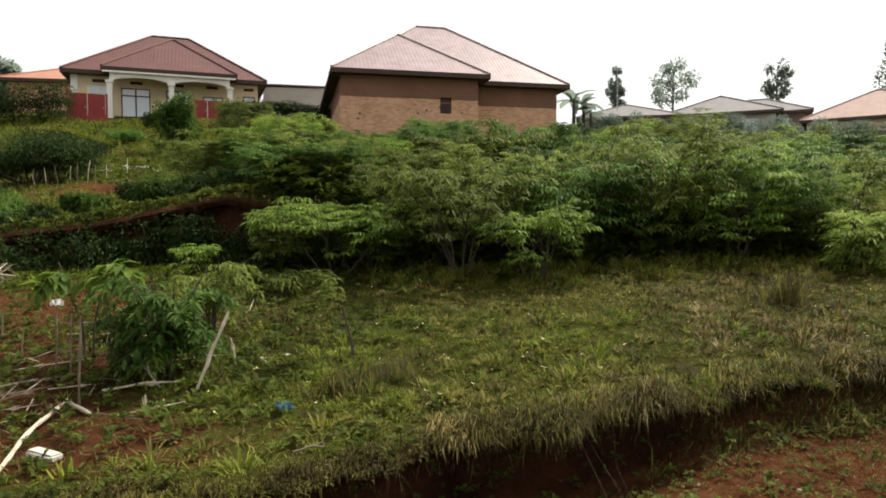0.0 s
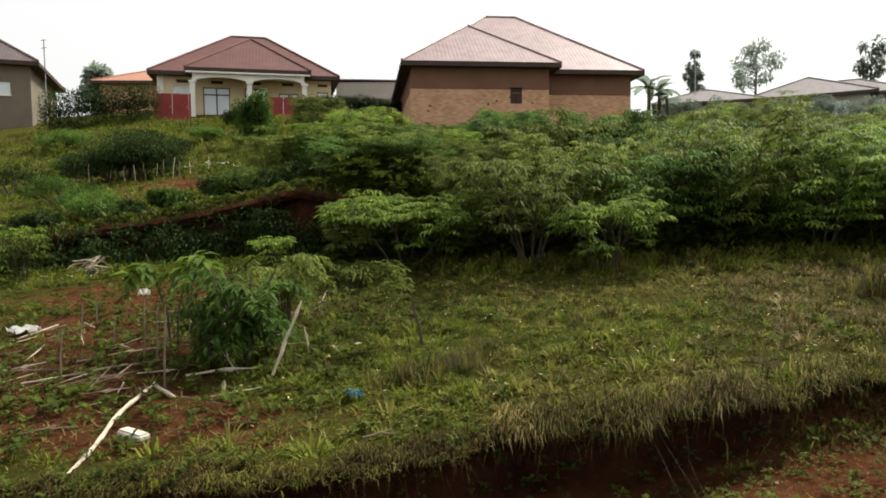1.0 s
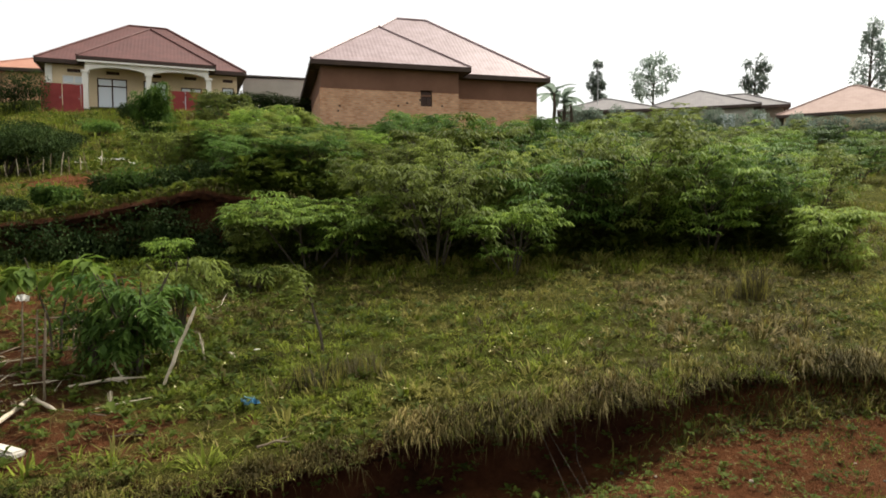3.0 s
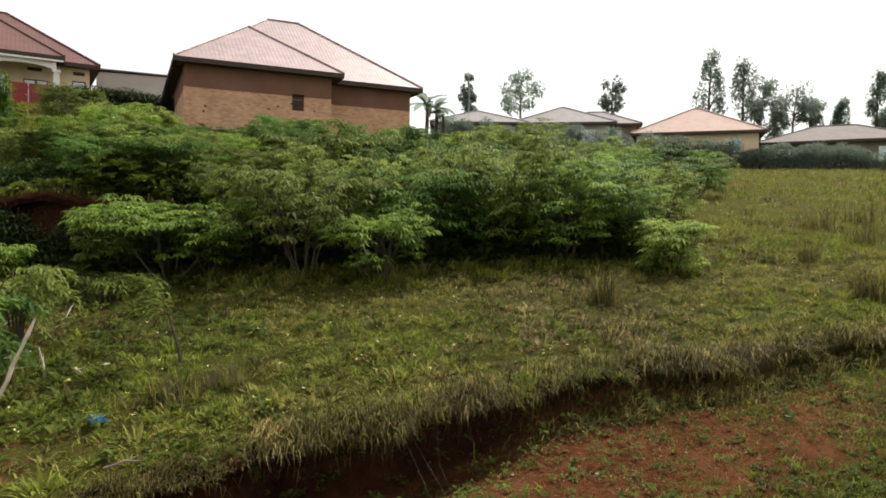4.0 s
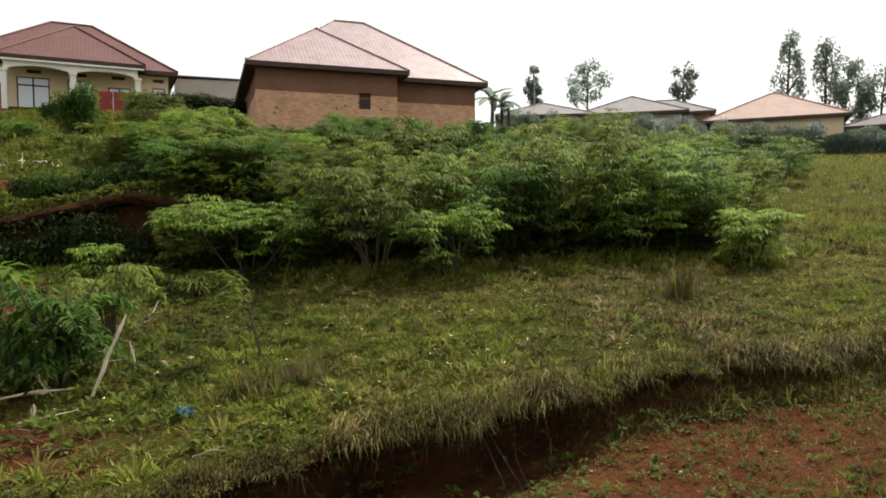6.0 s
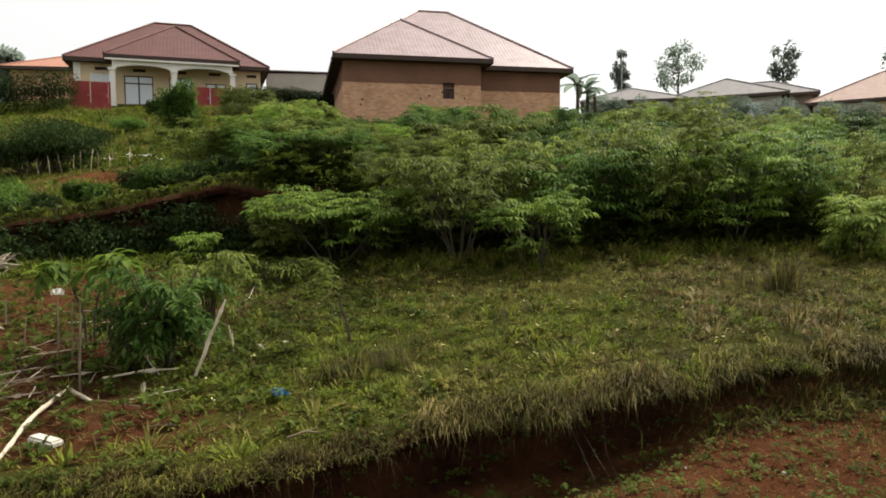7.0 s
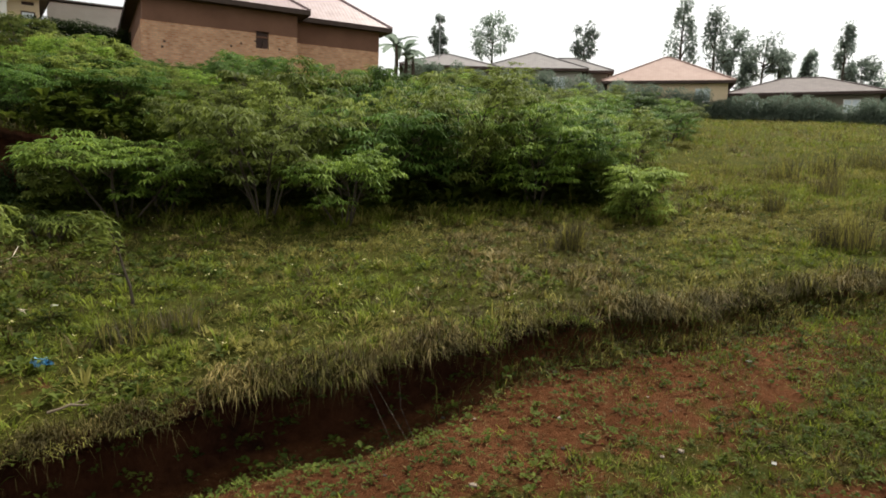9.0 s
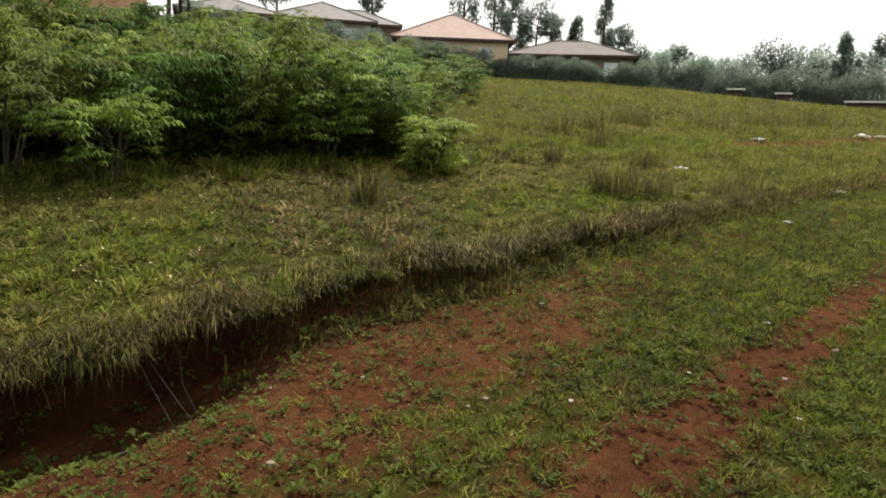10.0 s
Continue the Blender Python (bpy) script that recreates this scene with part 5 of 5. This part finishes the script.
w[0][:, 2] -= np.repeat(0.8 * np.clip(-b, 0, 1), 40)
weeds.append(w)
# small weeds rooted in the cut face
n = 420
x = rs.uniform(-4, 3.0, n)
x = x[rs.rand(n) < 0.15 + 0.85 * patchy(x, x * 0, 2.1, 59) ** 1.5]
z0, z1 = height(x, bank_line(x) - 0.12), height(x, bank_line(x) + 0.16)
w = rosettes(x, bank_line(x) - 0.12, 0.035, 8, 0.02)
w[0][:, 2] += np.repeat((z1 - z0) * rs.uniform(0.0, 0.75, len(x)), 40)
w[0][:, 1] += np.repeat(rs.uniform(0.02, 0.1, len(x)), 40)
weeds.append(w)
x, y = scatter(rs, 2600, -7.5, -1.2, 3.7, 9.8, lambda x, y: (over_bank(x, y) > 0.05) * (0.1 + 0.9 * patchy(x, y, 2.4, 46) ** 2))
weeds.append(rosettes(x, y, 0.075, 9, 0.07))
x, y = scatter(rs, 3200, -24.0, -2.5, 11.0, 34.0, lambda x, y: (y > ledge_line(x) + 0.3) * (x < -0.2 * y) * patchy(x, y, 0.8, 51) ** 2)
weeds.append(rosettes(x, y, 0.17, 8, 0.15))
n = 1100
x = rs.uniform(-10.5, -0.8, n)
weeds.append(rosettes(x, ledge_line(x) + rs.uniform(-0.3, 0.35, n), 0.13, 8, 0.1))

for lift in (0.04, 0.25, 0.5):
    weeds.append(rosettes(ux, uy, 0.15, 8, lift))

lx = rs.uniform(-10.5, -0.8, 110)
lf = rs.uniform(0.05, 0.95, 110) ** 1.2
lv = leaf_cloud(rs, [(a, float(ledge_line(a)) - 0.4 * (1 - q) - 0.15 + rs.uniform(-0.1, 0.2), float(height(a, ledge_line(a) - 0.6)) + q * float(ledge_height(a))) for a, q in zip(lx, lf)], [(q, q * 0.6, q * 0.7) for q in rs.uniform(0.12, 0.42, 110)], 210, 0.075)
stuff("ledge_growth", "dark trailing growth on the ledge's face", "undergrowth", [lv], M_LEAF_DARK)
# tiny pale flowers and dead heads dotted over the turf
x, y = scatter(rs, 480, -4.5, 9.0, 3.6, 9.0, on_terrace)
fl = rosettes(x, y, 0.014, 5, 0.09)
M_FLOWER = surface("pale_yellow_petals", (0.62, 0.52, 0.16), (0.78, 0.74, 0.5), 0.8, 0.8, 0, 9)
stuff("small_flowers", "tiny pale yellow flowers in the turf", "flowers", [fl], M_FLOWER)
# crumbs and clods of red earth on the lower ground and in the old plot
cx, cy = scatter(rs, 26000, -5.0, 9.0, 0.8, 8.0, lambda x, y: np.clip(0.9 - turf_share(x, y), 0, 1) * (0.2 + 0.8 * patchy(x, y, 3.0, 53)))
n = len(cx)
cs = rs.gamma(2.0, 0.0045, n).clip(0.003, 0.03)
octa = np.array([[1, 0, 0], [-1, 0, 0], [0, 1, 0], [0, -1, 0], [0, 0, 0.7], [0, 0, -0.7]])
cv = (octa[None] * rs.uniform(0.6, 1.3, (n, 6, 1)) * cs[:, None, None] + np.stack([cx, cy, height(cx, cy)], 1)[:, None]).reshape(-1, 3)
ct = (np.arange(n)[:, None, None] * 6 + np.array([[[0, 2, 4], [2, 1, 4], [1, 3, 4], [3, 0, 4], [2, 0, 5], [1, 2, 5], [3, 1, 5], [0, 3, 5]]])).reshape(-1, 3)
stuff("earth_clods", "crumbs and clods of red earth", "clods", [(cv, ct)], M_GROUND)
stuff("meadow_grass", "rough olive and yellowing meadow grass", "grass", olive, M_GRASS)
stuff("green_grass", "fresh green grass in patches", "grass", green, M_GREEN)
stuff("matted_grass", "brown matted grass hanging over the cut bank", "grass", matted, M_MAT)
stuff("dry_grass", "bleached dry grass matted over the bank", "grass", straw, M_STRAW)
stuff("weeds", "small broad-leaved green weeds in the turf", "weeds", weeds, M_WEED)


# ---------------- feathery plants in the old maize plot ----------------
def feather_plant(label, at, h, reach, seed, fronds=34, pairs=11, leaflet=0.085, width=0.2, material=None, stems=5, low=0.25):
    """Arching stems with long fronds, whose narrow leaflets hang in pairs."""
    rs = np.random.RandomState(seed)
    ob = thing("feathery_shrub", label, "shrub", "", at)
    tips = []
    for i in range(stems):
        a = 2 * math.pi * i / stems + rs.uniform(-0.4, 0.4)
        pts = [np.array([0.03 * math.cos(a), 0.03 * math.sin(a), -0.05])]
        for f in (0.4, 0.75, 1.0):
            pts.append(np.array([math.cos(a) * reach * 0.55 * f ** 1.6, math.sin(a) * reach * 0.55 * f ** 1.6, h * f * rs.uniform(0.75, 0.95)]))
        part("stem", tube(bmesh.new(), pts, [0.012, 0.009, 0.007, 0.004], 5), M_BARK, ob)
        tips.append(pts)
    vs = []
    for k in range(fronds):
        pts = tips[k % stems]
        f = low + (1 - low) * rs.rand()
        j = min(2, int(f * 3))
        st = pts[j] + (pts[j + 1] - pts[j]) * (f * 3 - j)
        a = rs.uniform(0, 6.28)
        ln = reach * rs.uniform(0.4, 0.75)
        q = np.linspace(0.12, 1, pairs)
        rise = rs.uniform(0.15, 0.75)
        spine = st + np.stack([np.cos(a) * ln * q, np.sin(a) * ln * q, ln * (rise * q - 0.95 * q * q)], 1)
        side = np.array([-math.sin(a), math.cos(a), 0])
        fwd = np.array([math.cos(a), math.sin(a), -0.4])
        for sgn in (-1, 1):
            d = sgn * side * 0.75 + fwd * 0.35 + np.array([0, 0, -0.25]) + rs.normal(0, 0.3, (pairs, 3))
            d /= np.linalg.norm(d, axis=1, keepdims=True)
            s = leaflet * (0.55 + 0.75 * np.sin(math.pi * (0.15 + 0.75 * q)))
            vs.append(lances(spine, d, s, s * width))
        vs.append(lances(spine[:-1], (spine[1:] - spine[:-1]) / np.linalg.norm(spine[1:] - spine[:-1], axis=1, keepdims=True), np.linalg.norm(spine[1:] - spine[:-1], axis=1) * 1.1, 0.006))
    v, t = joined(vs)
    fast_part("foliage", v, t, material or M_WEED, ob)
    return ob


FEATHER = "dark green shrub with drooping feathery fronds"
feather_plant(FEATHER, on_ground(-2.05, 4.95), 0.82, 0.5, 81, 62, 12, 0.085, 0.34, M_LEAF_DEEP, 9, 0.25)
feather_plant("small feathery green shrub among dry stalks", on_ground(-2.45, 5.15), 0.55, 0.36, 82, 46, 13, 0.06, 0.28, M_LEAF_DEEP, 7, 0.15)
feather_plant("leaning light green plant with large drooping leaves", on_ground(-2.85, 5.35), 0.9, 0.38, 83, 9, 6, 0.15, 0.36, M_LEAF, 2, 0.8)
feather_plant("yellowish feathery shrub at the plot's edge", on_ground(-2.1, 6.0), 0.72, 0.5, 84, 46, 12, 0.075, 0.26, M_LEAF_OLIVE, 6, 0.35)
for i, (px, py, ph) in enumerate(((-1.9, 7.6, 0.28), (-3.4, 9.2, 0.4), (-6.8, 8.6, 0.7), (-7.4, 9.3, 0.8))):
    shrub("seedling_shrub", "low green seedling shrub in rough grass", "shrub", "seedling shrubs", 90 + i, ph, 0.3, 5, 4, 6, 0.12, M_LEAF if i % 2 else M_WEED, 0.1, 5, at=on_ground(px, py))


sx, sy = polar(12.3, 9.75)
shrub("seedling_shrub", "small pale-leaved seedling at the thicket's foot", "shrub", "seedling shrubs", 140, 0.42, 0.22, 3, 3, 5, 0.13, M_LEAF_PALE, 0.3, 5, at=on_ground(sx, sy))


# ---------------- dry stalks, stakes and litter ----------------
def stalk(label, pts, r, material, group="dry maize stalks", nodes=True):
    """One dry stalk with swollen joints and a torn end."""
    pts = [Vector(p) for p in pts]
    ob = thing("dry_stalk", label, "stalk", group, tuple(pts[0]))
    line, rad = [], []
    r = r * 0.72
    for a, b in zip(pts, pts[1:]):
        n = max(2, int((b - a).length / 0.09))
        for k in range(n):
            f = k / n
            wob = Vector((math.sin(7 * f + a.x * 9), math.cos(5 * f + a.y * 7), 0)) * r * 0.5
            line.append(a + (b - a) * f - pts[0] + wob)
            rad.append(r * (1.25 if nodes and k % 2 == 0 else 0.92))
    line.append(pts[-1] - pts[0])
    rad.append(r * 0.55)
    part("cane", tube(bmesh.new(), line, rad, 7), material, ob)
    if not nodes:
        return ob
    a, b = line[0], line[-1]
    mid = line[len(line) // 2]
    d = (b - a).normalized()
    bm = bmesh.new()
    s = d.orthogonal().normalized()
    for sg in (1, -1):
        poly(bm, mid, mid + d * 0.04 + s * sg * 0.008, mid + d * 0.08 + s * sg * 0.014 + Vector((0, 0, 0.004)), mid + d * 0.04 + s * sg * 0.015)
    part("husk", bm, material, ob, "torn dry husk")
    return ob


def gz_(x, y, up=0.012):
    return (x, y, float(height(x, y)) + up)


PALE, DULL = "bleached broken maize stalk lying on bare earth", "thin weathered dry stalk lying in weeds"
stalk(PALE, [gz_(-2.27, 3.16, 0.0), gz_(-2.42, 3.85, 0.07), gz_(-2.53, 4.43, 0.06), gz_(-2.28, 4.28, 0.01)], 0.017, M_STALK)
stalk("bleached maize stalk leaning against a shrub", [gz_(-1.71, 4.55, -0.01), (-1.6, 4.58, 0.69), (-1.49, 4.62, 0.97)], 0.015, M_STALK)
stalk("short broken pale stalk standing in grass", [gz_(-1.61, 5.16, -0.02), (-1.65, 5.15, 0.69)], 0.011, M_STALK)
stalk("upright pale maize stalk", [gz_(-2.48, 4.5, -0.02), (-2.46, 4.51, 0.95)], 0.011, M_STALK_DARK)
stalk("short pale stump of a stalk", [gz_(-1.88, 4.16, -0.03), (-1.88, 4.17, 0.5)], 0.011, M_STALK)
stalk(DULL, [gz_(-2.4, 4.66, 0.02), gz_(-2.1, 4.7, 0.05), gz_(-1.9, 4.76, 0.03)], 0.011, M_STALK)
stalk("forked dry twig at the shrub's foot", [gz_(-2.02, 4.72, 0.01), (-2.12, 4.78, 0.5), (-2.16, 4.8, 0.62)], 0.009, M_STALK)
for sx, sy, top in ((-3.37, 4.62, 0.74), (-3.92, 5.67, 0.81), (-4.06, 6.1, 0.78), (-2.95, 5.04, 0.95), (-2.83, 5.02, 0.9), (-2.7, 5.3, 0.85), (-3.5, 5.5, 0.7), (-4.5, 5.2, 0.72)):
    stalk("upright weathered grey-brown stake in the old plot", [gz_(sx, sy, -0.03), (sx + 0.02, sy + 0.01, top)], 0.011, M_STALK_DARK, "stakes in the old plot", False)
for (ax, ay), (bx2, by2) in (((-2.95, 3.65), (-2.66, 3.76)), ((-3.03, 4.46), (-3.16, 5.24)), ((-3.6, 4.5), (-3.0, 4.9)), ((-3.5, 5.0), (-2.9, 5.35)), ((-3.3, 5.6), (-2.75, 5.5)), ((-3.1, 5.9), (-2.6, 6.0)), ((-4.1, 4.7), (-3.5, 4.8)),
        ((-3.9, 4.2), (-3.4, 4.6)), ((-2.8, 4.1), (-2.62, 4.3)), ((-1.69, 3.76), (-1.5, 3.75)), ((-0.81, 3.56), (-0.62, 3.6)), ((-2.6, 5.9), (-2.2, 5.7)), ((-1.5, 5.3), (-1.35, 5.1)), ((-4.6, 4.6), (-4.0, 4.9)), ((-3.8, 6.6), (-3.2, 6.5))):
    stalk(PALE if rnd.random() < 0.5 else DULL, [gz_(ax, ay, 0.015), gz_((ax + bx2) / 2, (ay + by2) / 2, 0.03), gz_(bx2, by2, 0.02)], rnd.uniform(0.005, 0.009), M_STALK if rnd.random() < 0.6 else M_STALK_DARK)
for k in range(64):
    ax, ay, an, ln = rnd.uniform(-4.8, -2.0), rnd.uniform(4.0, 7.0), rnd.gauss(0.4, 1.0), rnd.uniform(0.12, 0.6)
    stalk(DULL, [gz_(ax, ay, 0.02), gz_(ax + math.cos(an) * ln, ay + math.sin(an) * ln, 0.05)], rnd.uniform(0.0035, 0.0075), M_STALK if rnd.random() < 0.5 else M_STALK_DARK)
for k in range(16):
    ax, ay = -11.6 + 0.23 * k + rnd.uniform(-0.1, 0.1), 17.0 + rnd.uniform(-0.3, 0.3)
    stalk("upright dead stalk in the cleared patch", [gz_(ax, ay, -0.05), gz_(ax + rnd.uniform(-0.1, 0.1), ay, rnd.uniform(0.25, 0.65))], 0.014, M_STALK if k % 2 else M_STALK_DARK, "dead stalks on the slope")

# withered sapling in the turf
sap = thing("withered_sapling", "bent withered sapling with drooping dry leaves", "sapling", "", on_ground(-0.7, 5.2))
part("stem", tube(bmesh.new(), [(0, 0, -0.03), (-0.02, 0, 0.14), (-0.07, 0.01, 0.3), (-0.1, 0, 0.45), (-0.15, 0, 0.56)], [0.014, 0.012, 0.01, 0.008, 0.005], 6), M_BARK, sap)
part("side_twig", tube(bmesh.new(), [(-0.05, 0, 0.22), (-0.14, -0.02, 0.24), (-0.22, -0.02, 0.2)], [0.005, 0.004, 0.002], 5), M_BARK, sap)
rs2 = np.random.RandomState(7)
n = 120
f = rs2.rand(n)
c = np.stack([-0.1 - 0.12 * f + rs2.normal(0, 0.05, n), rs2.normal(0, 0.06, n), 0.42 + 0.22 * f + rs2.normal(0, 0.04, n)], 1)
a = math.pi + rs2.normal(0, 0.9, n)
d = np.stack([np.cos(a), np.sin(a), rs2.uniform(-0.2, 0.8, n)], 1)
d /= np.linalg.norm(d, axis=1, keepdims=True)
v, t = lances(c, d, rs2.uniform(0.08, 0.2, n), 0.02)
fast_part("foliage", v, t, M_LEAF_OLIVE, sap, "withered olive leaves")


def grass_tuft(label, x, y, h, w, seed, mats, count=260):
    rs = np.random.RandomState(seed)
    ob = thing("grass_tuft", label, "tuft", "tufts in the turf", on_ground(x, y))
    for k, (nm, mat) in enumerate(mats):
        n = count // len(mats)
        a, q = rs.uniform(0, 6.28, n), w * 0.35 * np.sqrt(rs.rand(n))
        p = np.stack([np.cos(a) * q, np.sin(a) * q, np.full(n, -0.03)], 1)
        v, t = blades(p, h * rs.uniform(0.45, 1.1, n), rs.uniform(0.004, 0.01, n), rs.uniform(0.02, 0.55, n), rs.uniform(0.05, 0.7, n), rs)
        fast_part(nm, v, t, mat, ob)
    return ob


M_TUFT = foliage("withered_brown_growth", (0.04, 0.035, 0.02), (0.08, 0.065, 0.035), (0.13, 0.11, 0.06), 0.2)
TUFT = [("dead_growth", M_TUFT), ("living_growth", M_GRASS)]
for k, (tx, ty, th, tw, tc) in enumerate(((3.38, 6.5, 0.46, 0.4, 320), (3.2, 6.6, 0.22, 0.6, 200), (6.5, 6.1, 0.5, 0.9, 620), (6.9, 5.75, 0.35, 0.7, 300), (8.6, 5.75, 0.3, 0.9, 360), (8.9, 5.9, 0.28, 0.7, 260), (-0.62, 4.5, 0.22, 0.5, 260), (-0.35, 4.75, 0.2, 0.5, 220), (5.2, 8.4, 0.4, 0.4, 160), (7.4, 8.2, 0.5, 0.5, 200), (9.5, 9.4, 0.6, 0.8, 260), (12.0, 12.0, 0.7, 1.1, 320), (14.5, 13.2, 0.7, 1.6, 420), (17.0, 12.6, 0.7, 2.0, 420), (10.5, 11.5, 0.7, 0.9, 260), (8.6, 7.4, 0.42, 0.8, 220), (7.9, 5.5, 0.3, 0.8, 260), (5.6, 5.05, 0.22, 0.8, 260), (4.6, 4.95, 0.2, 0.8, 260), (20.5, 13.0, 0.7, 2.4, 420), (24.0, 13.6, 0.7, 2.4, 420))):
    grass_tuft("brownish tuft of dry growth in the turf", tx, ty, th, tw, 120 + k, TUFT, tc)

# two long dry grass stems fallen across the bank
for pts in ([(1.05, 4.1, 0.52), (1.0, 3.93, 0.46), (0.98, 3.72, 0.2), gz_(1.02, 3.5, 0.0)], [(0.72, 4.0, 0.5), (0.78, 3.78, 0.34), gz_(0.9, 3.5, 0.0)], [(0.76, 4.02, 0.5), (0.84, 3.8, 0.32), gz_(0.98, 3.45, 0.0)], [(1.5, 4.25, 0.58), (1.47, 4.1, 0.6), (1.42, 3.95, 0.42)]):
    stalk("long dry grass stem hanging over the bank", pts, 0.002, M_BARK, "dry stems over the bank", False)

# blue plastic, white block, paper and scraps
def crumpled(name, label, category, x, y, size, seed, material, group=""):
    """A crumpled scrap: a buckled sheet with thickness."""
    rs = np.random.RandomState(seed)
    bm = bmesh.new()
    n = 6
    grid = [[bm.verts.new((size[0] * (i / n - 0.5) + rs.normal(0, size[0] * 0.05), size[1] * (j / n - 0.5) + rs.normal(0, size[1] * 0.05), size[2] * (0.35 + 0.65 * rs.rand()) * (1 - 0.6 * max(abs(i / n - 0.5), abs(j / n - 0.5))))) for j in range(n + 1)] for i in range(n + 1)]
    for i in range(n):
        for j in range(n):
            bm.faces.new((grid[i][j], grid[i + 1][j], grid[i + 1][j + 1], grid[i][j + 1]))
    bmesh.ops.solidify(bm, geom=bm.faces[:], thickness=0.003)
    ob = new(name, mesh_of(name, bm, material))
    ob.matrix_world = pose(*on_ground(x, y, -0.004), 0, 0, rs.uniform(0, 360))
    return tagged(ob, label, category, group)


crumpled("plastic_bag", "crumpled blue plastic bag lying in grass", "plastic bag", -1.0, 4.13, (0.13, 0.09, 0.075), 3, M_PLASTIC)
crumpled("plastic_scrap", "torn white plastic on bare earth", "litter", -4.62, 5.85, (0.3, 0.22, 0.12), 4, M_PALE)
crumpled("plastic_scrap", "white rag snagged on a stake", "litter", -2.93, 5.05, (0.1, 0.08, 0.09), 5, M_PALE).location.z = 0.93
M_DUSTY = surface("soil-stained white plaster", (0.33, 0.29, 0.23), (0.66, 0.62, 0.55), 7, 0.85, 0, 45)
blk = new("white_block", mesh_of("white_block", boxed(-0.115, 0.115, -0.04, 0.04, 0.0, 0.045, bevel=0.012), M_DUSTY))
blk.matrix_world = pose(*on_ground(-2.18, 3.6, 0.0), 0, 0, -28)
tagged(blk, "dirty white block lying beside a stalk", "block")
for k, (lx, ly, s) in enumerate(((3.38, 1.89, 0.035), (3.36, 2.5, 0.03), (7.36, 4.35, 0.1), (5.1, 3.45, 0.05), (5.25, 3.42, 0.035), (9.99, 5.19, 0.16), (15.0, 9.7, 0.3), (20.5, 10.1, 0.45), (21.3, 10.0, 0.3), (9.1, 7.2, 0.22), (3.4, 3.77, 0.04), (2.6, 2.6, 0.03), (4.4, 2.7, 0.05), (-9.1, 19.3, 0.5), (-8.6, 19.4, 0.4), (-9.6, 19.1, 0.3), (-8.0, 18.6, 0.25), (-6.2, 8.8, 0.12), (-5.9, 8.8, 0.1), (-6.7, 8.9, 0.1), (-1.25, 5.32, 0.05), (-7.4, 31.0, 0.6))):
    crumpled("litter_scrap", "small pale scrap of litter on the ground", "litter", lx, ly, (s, s * 0.7, s * 0.4), 30 + k, M_PALE, "scattered litter")
# heap of dry brushwood below the ledge
heap = thing("brushwood_heap", "heap of grey dry brushwood below the ledge", "brushwood", "", on_ground(-6.05, 9.0))
for k in range(26):
    a, q = rnd.uniform(0, 6.28), rnd.uniform(0, 0.35)
    c = Vector((math.cos(a) * q, math.sin(a) * q * 0.6, rnd.uniform(0.0, 0.2)))
    b = rnd.uniform(0, 6.28)
    d = Vector((math.cos(b), math.sin(b) * 0.5, rnd.uniform(-0.1, 0.7))) * rnd.uniform(0.12, 0.3)
    part("twig", tube(bmesh.new(), [c - d * 0.6, c + Vector((0, 0, 0.03)), c + d], [0.012, 0.01, 0.005], 4), M_STALK if k % 2 else M_STALK_DARK, heap)
# stones on the lower ground
stones = []
for k in range(70):
    sx, sy = rnd.uniform(0.2, 9.0), rnd.uniform(1.2, 4.6)
    if sy > float(bank_line(sx)) - 0.25:
        continue
    s = rnd.uniform(0.008, 0.022)
    bm = bmesh.new()
    bmesh.ops.create_icosphere(bm, subdivisions=1, radius=s)
    for vtx in bm.verts:
        vtx.co = Vector((vtx.co.x * rnd.uniform(0.8, 1.4), vtx.co.y * rnd.uniform(0.8, 1.2), vtx.co.z * rnd.uniform(0.5, 0.8)))
    ob = new("stone", mesh_of("stone", bm, M_STONE if k % 4 == 0 else M_BARK))
    ob.matrix_world = pose(*on_ground(sx, sy, -s * 0.2), 0, 0, rnd.uniform(0, 360))
    tagged(ob, "small stone on trodden earth", "stone", "stones on the path")
# low white-roofed sheds at the far edge of the field
for az, r, w in ((55.3, 72, 1.3), (58.6, 73, 1.1), (64.6, 70, 4.5)):
    x, y = polar(az, r)
    z = float(height(x, y))
    sh = thing("shed", "low far-off shed with white sheet roof", "shed", "far sheds", (x, y, z), -az)
    part("wall", boxed(-w / 2, w / 2, -1, 1, -0.5, 0.5), M_FASCIA, sh)
    bm = bmesh.new()
    slab(bm, [(-w / 2 - 0.2, -1.3, 0.66), (w / 2 + 0.2, -1.3, 0.66), (w / 2 + 0.2, 1.2, 0.72), (-w / 2 - 0.2, 1.2, 0.72)], 0.15)
    part("roof", bm, M_PALE, sh)
